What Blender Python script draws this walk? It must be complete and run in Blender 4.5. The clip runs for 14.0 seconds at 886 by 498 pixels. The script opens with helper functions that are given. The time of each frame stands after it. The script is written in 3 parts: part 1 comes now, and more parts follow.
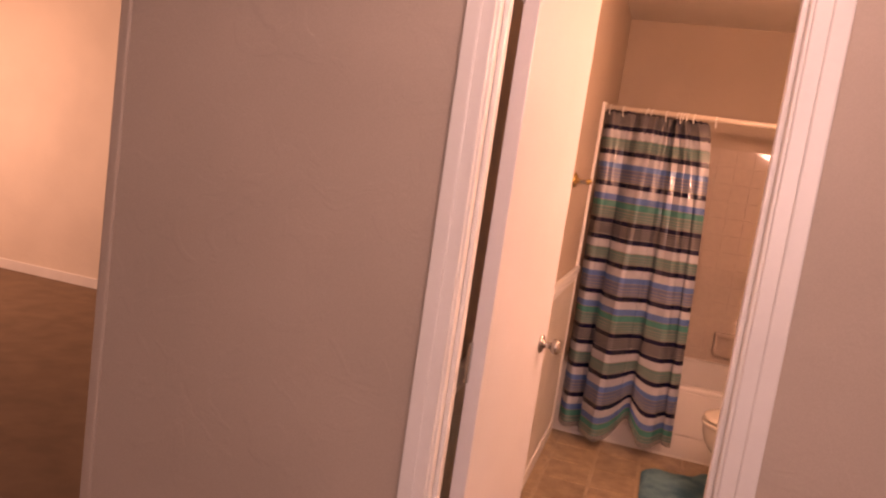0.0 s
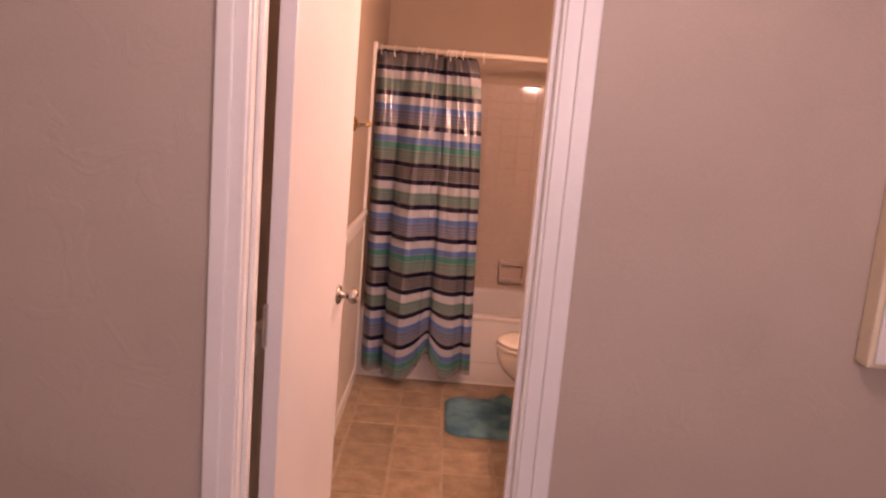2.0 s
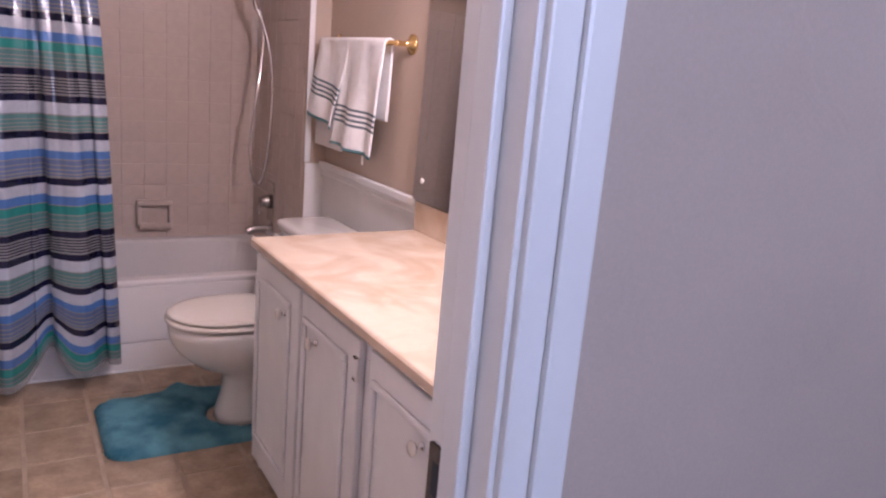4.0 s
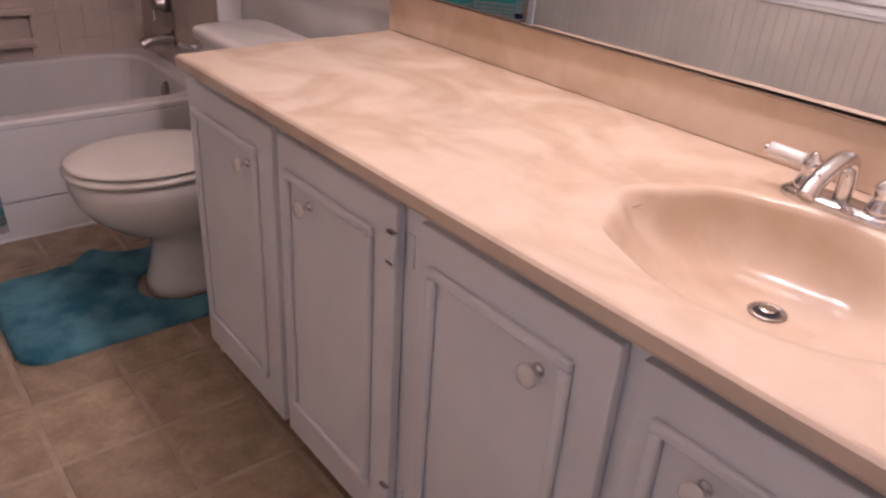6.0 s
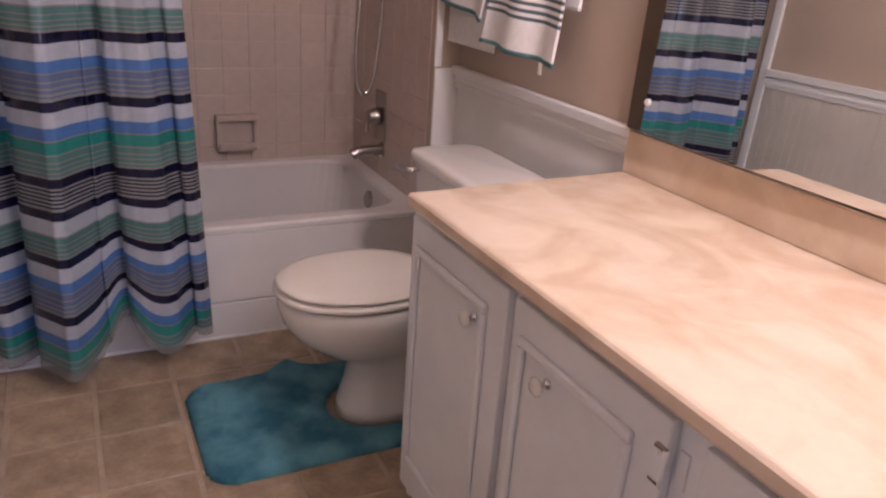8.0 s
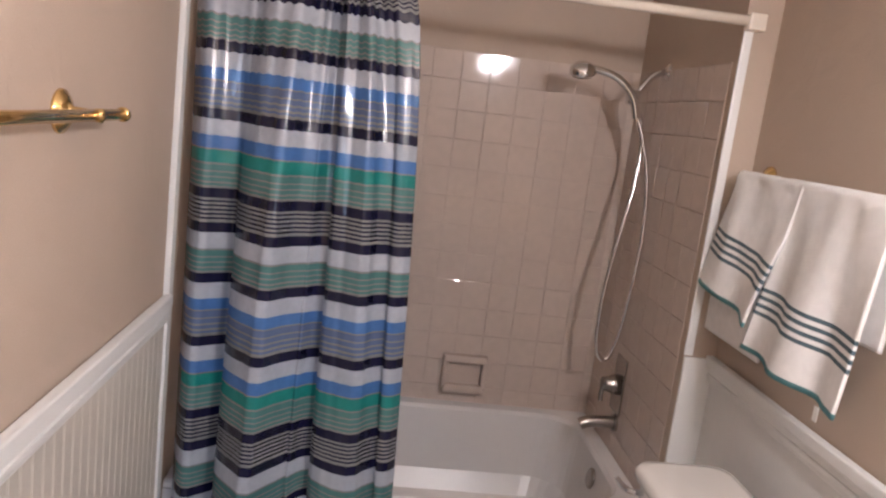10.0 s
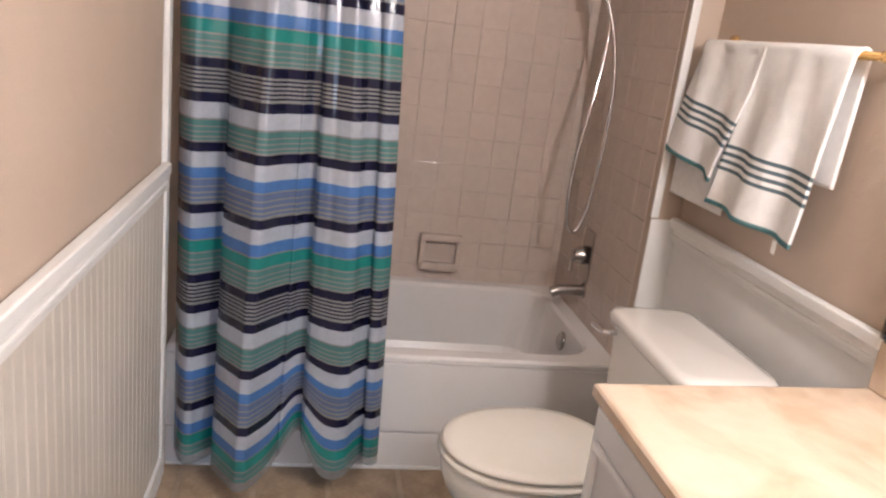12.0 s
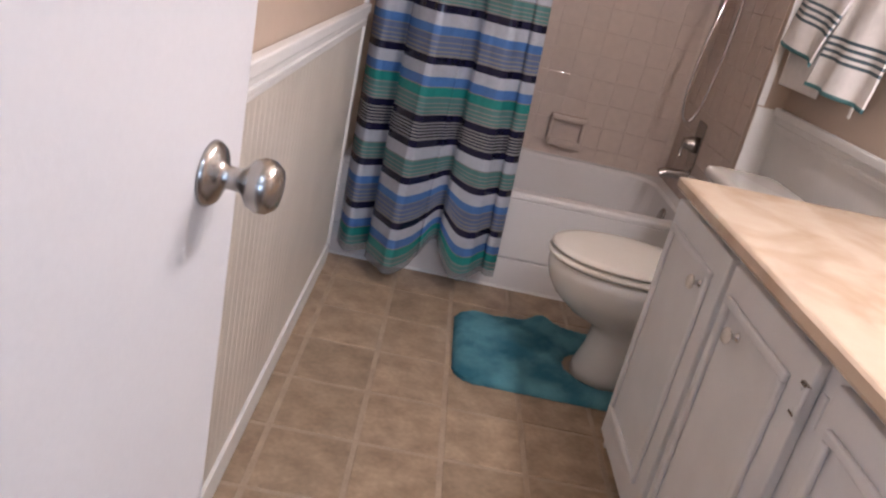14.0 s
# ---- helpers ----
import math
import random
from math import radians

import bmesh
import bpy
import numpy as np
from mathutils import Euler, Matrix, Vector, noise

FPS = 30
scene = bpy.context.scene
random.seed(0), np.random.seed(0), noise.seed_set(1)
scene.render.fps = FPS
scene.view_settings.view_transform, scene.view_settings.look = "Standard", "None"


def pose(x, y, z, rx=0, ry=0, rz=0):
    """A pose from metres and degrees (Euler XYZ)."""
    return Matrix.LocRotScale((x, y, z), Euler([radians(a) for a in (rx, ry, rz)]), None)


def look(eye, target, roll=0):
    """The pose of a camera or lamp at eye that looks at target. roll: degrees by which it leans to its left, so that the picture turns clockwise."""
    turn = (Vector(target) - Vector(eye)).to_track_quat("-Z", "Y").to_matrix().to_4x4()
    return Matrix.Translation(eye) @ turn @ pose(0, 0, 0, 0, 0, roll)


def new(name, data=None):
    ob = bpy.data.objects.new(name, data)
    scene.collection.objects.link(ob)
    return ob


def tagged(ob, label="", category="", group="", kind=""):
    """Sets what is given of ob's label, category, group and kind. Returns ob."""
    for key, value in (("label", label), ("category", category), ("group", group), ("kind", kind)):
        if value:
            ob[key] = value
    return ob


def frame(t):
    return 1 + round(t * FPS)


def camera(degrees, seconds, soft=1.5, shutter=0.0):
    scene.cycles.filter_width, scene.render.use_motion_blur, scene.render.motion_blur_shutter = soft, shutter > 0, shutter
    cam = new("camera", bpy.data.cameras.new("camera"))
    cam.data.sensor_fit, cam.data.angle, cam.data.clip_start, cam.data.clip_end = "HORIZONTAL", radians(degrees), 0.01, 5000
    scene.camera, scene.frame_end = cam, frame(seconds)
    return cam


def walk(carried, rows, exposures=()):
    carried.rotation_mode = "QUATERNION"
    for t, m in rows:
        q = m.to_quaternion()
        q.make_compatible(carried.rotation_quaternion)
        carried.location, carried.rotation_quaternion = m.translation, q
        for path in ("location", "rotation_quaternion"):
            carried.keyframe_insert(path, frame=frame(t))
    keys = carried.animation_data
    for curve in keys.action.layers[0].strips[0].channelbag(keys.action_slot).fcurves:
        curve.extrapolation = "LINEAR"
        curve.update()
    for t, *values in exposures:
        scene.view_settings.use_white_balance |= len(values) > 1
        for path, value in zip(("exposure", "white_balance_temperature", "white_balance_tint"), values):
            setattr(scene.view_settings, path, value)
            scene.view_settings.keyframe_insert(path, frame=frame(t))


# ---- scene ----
cam = camera(61.0, 14.0, soft=2.3)
PATH = [
    (0, (0.434, -4.18, 1.458), (-0.12, -2.275, 1.203), 8.2),
    (0.5, (0.44, -4.08, 1.44), (0.187, -2.115, 1.176), 7.6),
    (1, (0.418, -4.113, 1.44), (0.314, -2.137, 1.15), 7.0),
    (1.5, (0.425, -4.166, 1.448), (0.404, -2.191, 1.133), 6.0),
    (2, (0.414, -4.115, 1.454), (0.43, -2.143, 1.122), 4.8),
    (2.5, (0.357, -4.053, 1.465), (0.389, -2.082, 1.122), 3.7),
    (3, (0.359, -3.719, 1.405), (0.497, -1.755, 1.052), 2.7),
    (3.5, (0.275, -3.364, 1.341), (0.871, -1.494, 0.958), 3.5),
    (4, (0.278, -3.189, 1.333), (1.274, -1.516, 0.879), 4.9),
    (4.2, (0.315, -3.079, 1.354), (1.38, -1.472, 0.824), 4.6),
    (6.3, (0.354, -2.534, 1.172), (1.498, -1.185, 0.239), 3.8),
    (6.5, (0.363, -2.518, 1.159), (1.48, -1.131, 0.248), 3.5),
    (7, (0.319, -2.476, 1.19), (1.398, -1.028, 0.33), 3.8),
    (7.5, (0.322, -2.41, 1.217), (1.303, -0.861, 0.418), 3.7),
    (8, (0.308, -2.314, 1.265), (1.163, -0.664, 0.527), 4.1),
    (8.5, (0.328, -2.19, 1.334), (1.002, -0.432, 0.66), 4.5),
    (9, (0.443, -2.101, 1.393), (0.843, -0.218, 0.852), 4.0),
    (9.2, (0.496, -2.063, 1.433), (0.789, -0.147, 0.941), 4.2),
    (11.3, (0.509, -1.97, 1.499), (0.683, 0.003, 1.22), 8.5),
    (11.5, (0.509, -2.029, 1.498), (0.693, -0.072, 1.131), 7.9),
    (12, (0.4, -2.131, 1.359), (0.747, -0.238, 0.816), 7.1),
    (12.5, (0.335, -2.297, 1.25), (0.801, -0.483, 0.547), 8.8),
    (13, (0.347, -2.431, 1.21), (0.779, -0.647, 0.417), 9.6),
    (13.5, (0.346, -2.573, 1.171), (0.667, -0.75, 0.413), 11.7),
    (14, (0.323, -2.725, 1.175), (0.407, -0.864, 0.447), 12.9),
]
EXPOSURES = [(0, 0.38, 13800, 74), (1, 0.36, 11900, 71), (2, 0.38, 10200, 68), (3, 0.42, 8200, 59), (3.6, 0.48, 6600, 47), (4.2, 0.6, 5400, 33), (6.3, 0.05, 5900, 32), (7.5, 0.2, 5850, 32),
             (8.5, 0.35, 5750, 23), (9, 0.43, 5600, 20), (11.3, 0.85, 5620, 10), (12, 0.92, 5700, 12), (13, 0.68, 5900, 18), (13.5, 0.62, 6000, 18), (14, 0.52, 5600, 17)]
walk(cam, [(t, look(eye, target, roll)) for t, eye, target, roll in PATH], EXPOSURES)

# ---- world, sun and lamps ----
world = bpy.data.worlds.new("sky")
scene.world = world
world.use_nodes = True
wn = world.node_tree.nodes
sky = wn.new("ShaderNodeTexSky")
sky.sky_type, sky.sun_disc = "NISHITA", False
sky.sun_elevation, sky.sun_rotation = radians(40), radians(200)
world.node_tree.links.new(sky.outputs[0], wn["Background"].inputs[0])
wn["Background"].inputs[1].default_value = 0.08


def area_lamp(name, eye, target, sx, sy, watts, colour):
    d = bpy.data.lights.new(name, "AREA")
    d.shape, d.size, d.size_y, d.energy, d.color = "RECTANGLE", sx, sy, watts, colour
    ob = new(name, d)
    ob.matrix_world = look(eye, target)
    return ob


# ---- plan of the place, in metres ----
XL, XR = 0.0, 1.52          # bathroom side walls
XA = 1.425                  # plumbing wall of the tub alcove
YB = 0.78                   # back wall behind the tub
YD, YH = -2.655, -2.745       # both faces of the door wall
ZC = 2.44                   # ceiling
JL, JR = 0.062, 0.600       # doorway sides
DOOR_H = 2.03
HALL_L = -0.775             # end of the hall wall, where another room opens

area_lamp("window_light", (0.95, -6.36, 1.75), (0.75, 0, 1.55), 1.4, 1.1, 27, (0.62, 0.80, 1.0))
# added cool fill, a fixed stand-in for the torch carried with the camera
fill_light = bpy.data.lights.new("hall_fill", "POINT")
fill_light.energy, fill_light.color, fill_light.shadow_soft_size = 14.2, (0.70, 0.84, 1.0), 0.10
new("hall_fill_light", fill_light).location = (0.50, -3.55, 2.27)
area_lamp("bedroom_window_light", (-5.86, -1.0, 1.5), (0, -1.0, 1.0), 1.2, 1.3, 45, (1.0, 0.86, 0.74))
for i in range(3):
    d = bpy.data.lights.new("vanity_bulb", "POINT")
    d.energy, d.color, d.shadow_soft_size = 12.8, (1.0, 0.885, 0.775), 0.045
    new("vanity_bulb_light", d).location = (1.22, -1.50 - 0.27 * i, 1.88)


# ---- materials ----
def material(name, colour, rough=0.5, metal=0.0, var=0.08, scale=8.0, fine=120.0, bump=0.05, coat=0.0, dist=0.004,
             second=None, spread=(0.35, 0.65), random_tint=0.0, trans=0.0):
    m = bpy.data.materials.new(name)
    m.use_nodes = True
    nt = m.node_tree
    b = nt.nodes["Principled BSDF"]
    b.inputs["Roughness"].default_value, b.inputs["Metallic"].default_value = rough, metal
    b.inputs["Coat Weight"].default_value = coat
    b.inputs["Transmission Weight"].default_value = trans
    tc = nt.nodes.new("ShaderNodeTexCoord")
    big = nt.nodes.new("ShaderNodeTexNoise")
    big.inputs["Scale"].default_value, big.inputs["Detail"].default_value = scale, 5
    small = nt.nodes.new("ShaderNodeTexNoise")
    small.inputs["Scale"].default_value, small.inputs["Detail"].default_value = fine, 3
    geo = nt.nodes.new("ShaderNodeNewGeometry")
    for n in (big, small):
        nt.links.new(geo.outputs["Position"], n.inputs["Vector"])
    ramp = nt.nodes.new("ShaderNodeValToRGB")
    lo = [c * (1 - var) for c in colour]
    hi = [min(1, c * (1 + var)) for c in colour]
    if second:
        hi = second
        lo = colour
    ramp.color_ramp.elements[0].position, ramp.color_ramp.elements[1].position = spread
    ramp.color_ramp.elements[0].color, ramp.color_ramp.elements[1].color = (*lo, 1), (*hi, 1)
    nt.links.new(big.outputs[0], ramp.inputs[0])
    mix = nt.nodes.new("ShaderNodeMix")
    mix.data_type, mix.blend_type = "RGBA", "OVERLAY"
    mix.inputs["Factor"].default_value = min(0.5, var * 2)
    nt.links.new(ramp.outputs[0], mix.inputs["A"])
    nt.links.new(small.outputs[0], mix.inputs["B"])
    out = mix.outputs["Result"]
    if random_tint:
        info = nt.nodes.new("ShaderNodeObjectInfo")
        hsv = nt.nodes.new("ShaderNodeHueSaturation")
        mr = nt.nodes.new("ShaderNodeMapRange")
        mr.inputs["To Min"].default_value, mr.inputs["To Max"].default_value = 1 - random_tint, 1 + random_tint
        nt.links.new(info.outputs["Random"], mr.inputs["Value"])
        nt.links.new(mr.outputs[0], hsv.inputs["Value"])
        nt.links.new(out, hsv.inputs["Color"])
        out = hsv.outputs[0]
    nt.links.new(out, b.inputs["Base Color"])
    if bump:
        bp = nt.nodes.new("ShaderNodeBump")
        bp.inputs["Strength"].default_value, bp.inputs["Distance"].default_value = bump, dist
        nt.links.new(small.outputs[0], bp.inputs["Height"])
        nt.links.new(bp.outputs[0], b.inputs["Normal"])
    return m


def plaster(name, colour):
    """Painted drywall with a trowelled skip texture."""
    m = material(name, colour, 0.62, var=0.04, scale=2.5, fine=300, bump=0)
    nt = m.node_tree
    geo = nt.nodes.new("ShaderNodeNewGeometry")
    n = nt.nodes.new("ShaderNodeTexNoise")
    n.inputs["Scale"].default_value, n.inputs["Detail"].default_value, n.inputs["Distortion"].default_value = 9, 6, 1.2
    r = nt.nodes.new("ShaderNodeValToRGB")
    r.color_ramp.elements[0].position, r.color_ramp.elements[1].position = 0.53, 0.60
    bp = nt.nodes.new("ShaderNodeBump")
    bp.inputs["Strength"].default_value, bp.inputs["Distance"].default_value = 0.13, 0.004
    nt.links.new(geo.outputs["Position"], n.inputs["Vector"])
    nt.links.new(n.outputs[0], r.inputs[0])
    nt.links.new(r.outputs[0], bp.inputs["Height"])
    nt.links.new(bp.outputs[0], nt.nodes["Principled BSDF"].inputs["Normal"])
    return m


M_WALL = plaster("tan_wall_paint", (0.47, 0.375, 0.295))
M_HALL = plaster("hall_wall_paint", (0.46, 0.375, 0.315))
M_CEIL = plaster("ceiling_paint", (0.74, 0.68, 0.60))
M_ROOM = plaster("bedroom_wall_paint", (0.70, 0.63, 0.55))
M_TRIM = material("white_gloss_paint", (0.76, 0.75, 0.73), 0.32, var=0.03, scale=6, fine=90, bump=0.03)
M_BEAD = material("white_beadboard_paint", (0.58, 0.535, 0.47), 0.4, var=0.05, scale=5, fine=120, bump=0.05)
M_DOOR = material("white_door_paint", (0.63, 0.63, 0.645), 0.36, var=0.03, scale=3, fine=160, bump=0.05)
M_CAB = material("white_cabinet_paint", (0.755, 0.765, 0.79), 0.36, var=0.04, scale=6, fine=150, bump=0.05)
M_TILE = material("beige_wall_tile", (0.555, 0.46, 0.395), 0.07, var=0.03, scale=30, fine=200, bump=0.01, coat=0.0, random_tint=0.012)
M_SOAP = material("beige_ceramic", (0.55, 0.455, 0.39), 0.14, var=0.03, scale=30, fine=200, bump=0.01)
M_GROUT = material("tile_grout", (0.575, 0.48, 0.41), 0.5, var=0.06, scale=40, fine=400, bump=0.1)
M_VINYL = material("brown_vinyl_tile", (0.255, 0.183, 0.120), 0.33, second=(0.42, 0.315, 0.21), var=0.14, scale=13, fine=70, bump=0.08, random_tint=0.12, spread=(0.3, 0.7))
M_VGROUT = material("vinyl_joint", (0.40, 0.31, 0.22), 0.45, var=0.1, scale=12, fine=150, bump=0.06)
M_TUB = material("white_enamel", (0.70, 0.675, 0.66), 0.27, var=0.02, scale=3, fine=40, bump=0.0, coat=0.0)
M_CHINA = material("white_china", (0.76, 0.73, 0.69), 0.08, var=0.02, scale=3, fine=40, bump=0.0, coat=0.6)
M_SEAT = material("cream_seat_plastic", (0.72, 0.68, 0.61), 0.16, var=0.02, scale=5, fine=60, bump=0.0, coat=0.3)
M_CHROME = material("chrome", (0.72, 0.72, 0.73), 0.09, 1.0, var=0.03, scale=20, fine=200, bump=0.0)
M_NICKEL = material("brushed_nickel", (0.40, 0.37, 0.34), 0.27, 1.0, var=0.05, scale=30, fine=300, bump=0.02)
M_BRASS = material("polished_brass", (0.80, 0.56, 0.24), 0.16, 1.0, var=0.06, scale=30, fine=200, bump=0.0)
# near-black colour painted in for the shade inside small openings
M_DARK = material("painted_hole_shade", (0.03, 0.032, 0.04), 0.7, var=0.1, bump=0.0)
M_STRIKE = material("aged_bronze", (0.10, 0.08, 0.06), 0.4, 0.9, var=0.2, scale=60, bump=0.05)
M_SILVER = material("mirror_silver", (0.92, 0.93, 0.92), 0.0, 1.0, var=0.0, bump=0.0)
M_ROD = material("cream_rod_enamel", (0.76, 0.68, 0.58), 0.25, var=0.03, bump=0.02)
M_RING = material("white_plastic", (0.82, 0.80, 0.76), 0.3, var=0.02, bump=0.0)
M_TOWEL = material("white_terry", (0.92, 0.905, 0.89), 0.95, var=0.03, scale=40, fine=900, bump=0.45, dist=0.003)
M_TEAL_T = material("teal_terry", (0.14, 0.33, 0.36), 0.95, var=0.1, scale=60, fine=900, bump=0.8, dist=0.003)
M_STRIPE_T = material("slate_stripe_terry", (0.10, 0.15, 0.18), 0.9, var=0.1, scale=60, fine=900, bump=0.6, dist=0.003)
M_RUG = material("teal_rug_pile", (0.035, 0.18, 0.25), 0.95, second=(0.14, 0.38, 0.46), var=0.15, scale=9, fine=500, bump=1.0, dist=0.006, spread=(0.35, 0.62))
M_CARPET = material("brown_carpet", (0.25, 0.17, 0.115), 0.95, var=0.12, scale=6, fine=500, bump=0.9, dist=0.005)
M_GLASS = material("opal_glass", (0.9, 0.88, 0.84), 0.3, var=0.0, bump=0.0)
bulb = M_GLASS.node_tree.nodes["Principled BSDF"]
bulb.inputs["Emission Color"].default_value = (1.0, 0.87, 0.74, 1)
bulb.inputs["Emission Strength"].default_value = 7.0


def marble():
    """Cultured marble: cream with broad soft veins."""
    m = material("cultured_marble", (0.565, 0.425, 0.30), 0.2, second=(0.685, 0.55, 0.42), var=0.05, scale=4.5, fine=25, bump=0.0, coat=0.2, spread=(0.37, 0.58))
    nt = m.node_tree
    for n in nt.nodes:
        if n.type == "TEX_NOISE" and abs(n.inputs["Scale"].default_value - 4.5) < 0.01:
            n.inputs["Distortion"].default_value = 0.9
            n.inputs["Detail"].default_value = 6
            mp = nt.nodes.new("ShaderNodeMapping")
            mp.inputs["Scale"].default_value = (1.3, 0.9, 1.0)
            mp.inputs["Rotation"].default_value = (0, 0, 0.5)
            src = n.inputs["Vector"].links[0].from_socket
            nt.links.new(src, mp.inputs["Vector"])
            nt.links.new(mp.outputs[0], n.inputs["Vector"])
    return m


M_MARBLE = marble()


def vinyl_cloth(name, colour, sheer=0.0):
    m = material(name, colour, 0.2, var=0.07, scale=9, fine=60, bump=0.05, coat=0.4, dist=0.006)
    nt = m.node_tree
    b = nt.nodes["Principled BSDF"]
    tr = nt.nodes.new("ShaderNodeBsdfTranslucent")
    src = b.inputs["Base Color"].links[0].from_socket
    nt.links.new(src, tr.inputs["Color"])
    mx = nt.nodes.new("ShaderNodeMixShader")
    mx.inputs[0].default_value = 0.25
    nt.links.new(b.outputs[0], mx.inputs[1])
    nt.links.new(tr.outputs[0], mx.inputs[2])
    last = mx
    if sheer:
        clear = nt.nodes.new("ShaderNodeBsdfTransparent")
        last = nt.nodes.new("ShaderNodeMixShader")
        last.inputs[0].default_value = sheer
        nt.links.new(mx.outputs[0], last.inputs[1])
        nt.links.new(clear.outputs[0], last.inputs[2])
    nt.links.new(last.outputs[0], nt.nodes["Material Output"].inputs["Surface"])
    return m


C_NAVY = vinyl_cloth("curtain_navy", (0.010, 0.010, 0.036))
C_WHITE = vinyl_cloth("curtain_white", (0.47, 0.50, 0.56))
C_GREY = vinyl_cloth("curtain_grey", (0.25, 0.25, 0.245))
C_BLUE = vinyl_cloth("curtain_blue", (0.085, 0.195, 0.47))
C_TEAL = vinyl_cloth("curtain_teal", (0.028, 0.25, 0.22))
C_BGREY = vinyl_cloth("curtain_blue_grey", (0.125, 0.17, 0.29))
C_GGREY = vinyl_cloth("curtain_green_grey", (0.095, 0.22, 0.21))
C_SHEER = vinyl_cloth("curtain_sheer_hem", (0.34, 0.36, 0.36), 0.55)


# ---- mesh helpers ----
def to_object(name, bm, mat, parent=None, label="", smooth=False):
    me = bpy.data.meshes.new(name)
    bm.normal_update()
    bm.to_mesh(me)
    bm.free()
    for m in (mat if isinstance(mat, (list, tuple)) else [mat]):
        me.materials.append(m)
    if smooth:
        for p in me.polygons:
            p.use_smooth = True
    ob = new(name, me)
    if parent:
        ob.parent = parent
    if label:
        ob["label"] = label
    return ob


def part(name, bm, mat, parent, label="", smooth=False):
    return to_object(name, bm, mat, parent, label, smooth)


def thing(name, label, category, loc=(0, 0, 0), group="", kind=""):
    e = new(name)
    e.location = loc
    e.empty_display_size = 0.05
    return tagged(e, label, category, group, kind)


def box(x0, x1, y0, y1, z0, z1, bevel=0.0, seg=2, bm=None):
    own = bmesh.new()
    vs = bmesh.ops.create_cube(own, size=1)["verts"]
    for v in vs:
        v.co = Vector(((x0 + x1) / 2 + v.co.x * (x1 - x0), (y0 + y1) / 2 + v.co.y * (y1 - y0), (z0 + z1) / 2 + v.co.z * (z1 - z0)))
    if bevel:
        bmesh.ops.bevel(own, geom=own.edges[:], offset=bevel, segments=seg, profile=0.6, affect="EDGES")
    if bm is None:
        return own
    return join(bm, own)


def join(bm, other, m=None):
    if m is not None:
        bmesh.ops.transform(other, matrix=m, verts=other.verts[:])
    me = bpy.data.meshes.new("tmp")
    other.to_mesh(me)
    other.free()
    bm.from_mesh(me)
    bpy.data.meshes.remove(me)
    return bm


def lathe(profile, seg=24):
    """A turned body about z from (radius, height) pairs."""
    bm = bmesh.new()
    rings = []
    for r, z in profile:
        rings.append([bm.verts.new((r * math.cos(2 * math.pi * i / seg), r * math.sin(2 * math.pi * i / seg), z)) for i in range(seg)])
    for a, b in zip(rings, rings[1:]):
        for i in range(seg):
            bm.faces.new((a[i], a[(i + 1) % seg], b[(i + 1) % seg], b[i]))
    bm.faces.new(rings[0][::-1])
    bm.faces.new(rings[-1])
    return bm


def tube(points, radius, seg=10, smooth_steps=3):
    """A round tube along a rounded path."""
    pts = [Vector(p) for p in points]
    for _ in range(smooth_steps):
        q = [pts[0]]
        for a, b in zip(pts, pts[1:]):
            q += [a.lerp(b, 0.25), a.lerp(b, 0.75)]
        q.append(pts[-1])
        pts = q
    bm = bmesh.new()
    rings = []
    side = None
    for i, p in enumerate(pts):
        d = (pts[min(i + 1, len(pts) - 1)] - pts[max(i - 1, 0)]).normalized()
        if side is None:
            side = d.orthogonal().normalized()
        side = (side - d * side.dot(d)).normalized()
        up = d.cross(side)
        rings.append([bm.verts.new(p + radius * (math.cos(2 * math.pi * k / seg) * side + math.sin(2 * math.pi * k / seg) * up)) for k in range(seg)])
    for a, b in zip(rings, rings[1:]):
        for k in range(seg):
            bm.faces.new((a[k], a[(k + 1) % seg], b[(k + 1) % seg], b[k]))
    bm.faces.new(rings[0][::-1])
    bm.faces.new(rings[-1])
    return bm


def oval(cx, cy, rx0, rx1, ry, n=40, power=2.0):
    """Plan outline: rx0 towards -x, rx1 towards +x."""
    pts = []
    for i in range(n):
        a = 2 * math.pi * i / n
        c, s = math.cos(a), math.sin(a)
        c = math.copysign(abs(c) ** (2 / power), c)
        s = math.copysign(abs(s) ** (2 / power), s)
        pts.append((cx + (rx1 if c > 0 else rx0) * c, cy + ry * s))
    return pts


def loft(sections, cap0=True, cap1=True):
    """Skin through outlines [(outline, z), ...] of equal point count."""
    bm = bmesh.new()
    rings = [[bm.verts.new((x, y, z)) for x, y in o] for o, z in sections]
    n = len(rings[0])
    for a, b in zip(rings, rings[1:]):
        for i in range(n):
            bm.faces.new((a[i], a[(i + 1) % n], b[(i + 1) % n], b[i]))
    if cap0:
        bm.faces.new(rings[0][::-1])
    if cap1:
        bm.faces.new(rings[-1])
    return bm


def structure(name, bm, mat, label, category="", smooth=False):
    return tagged(to_object(name, bm, mat, smooth=smooth), label, category or name.split("_")[0], kind="structure")


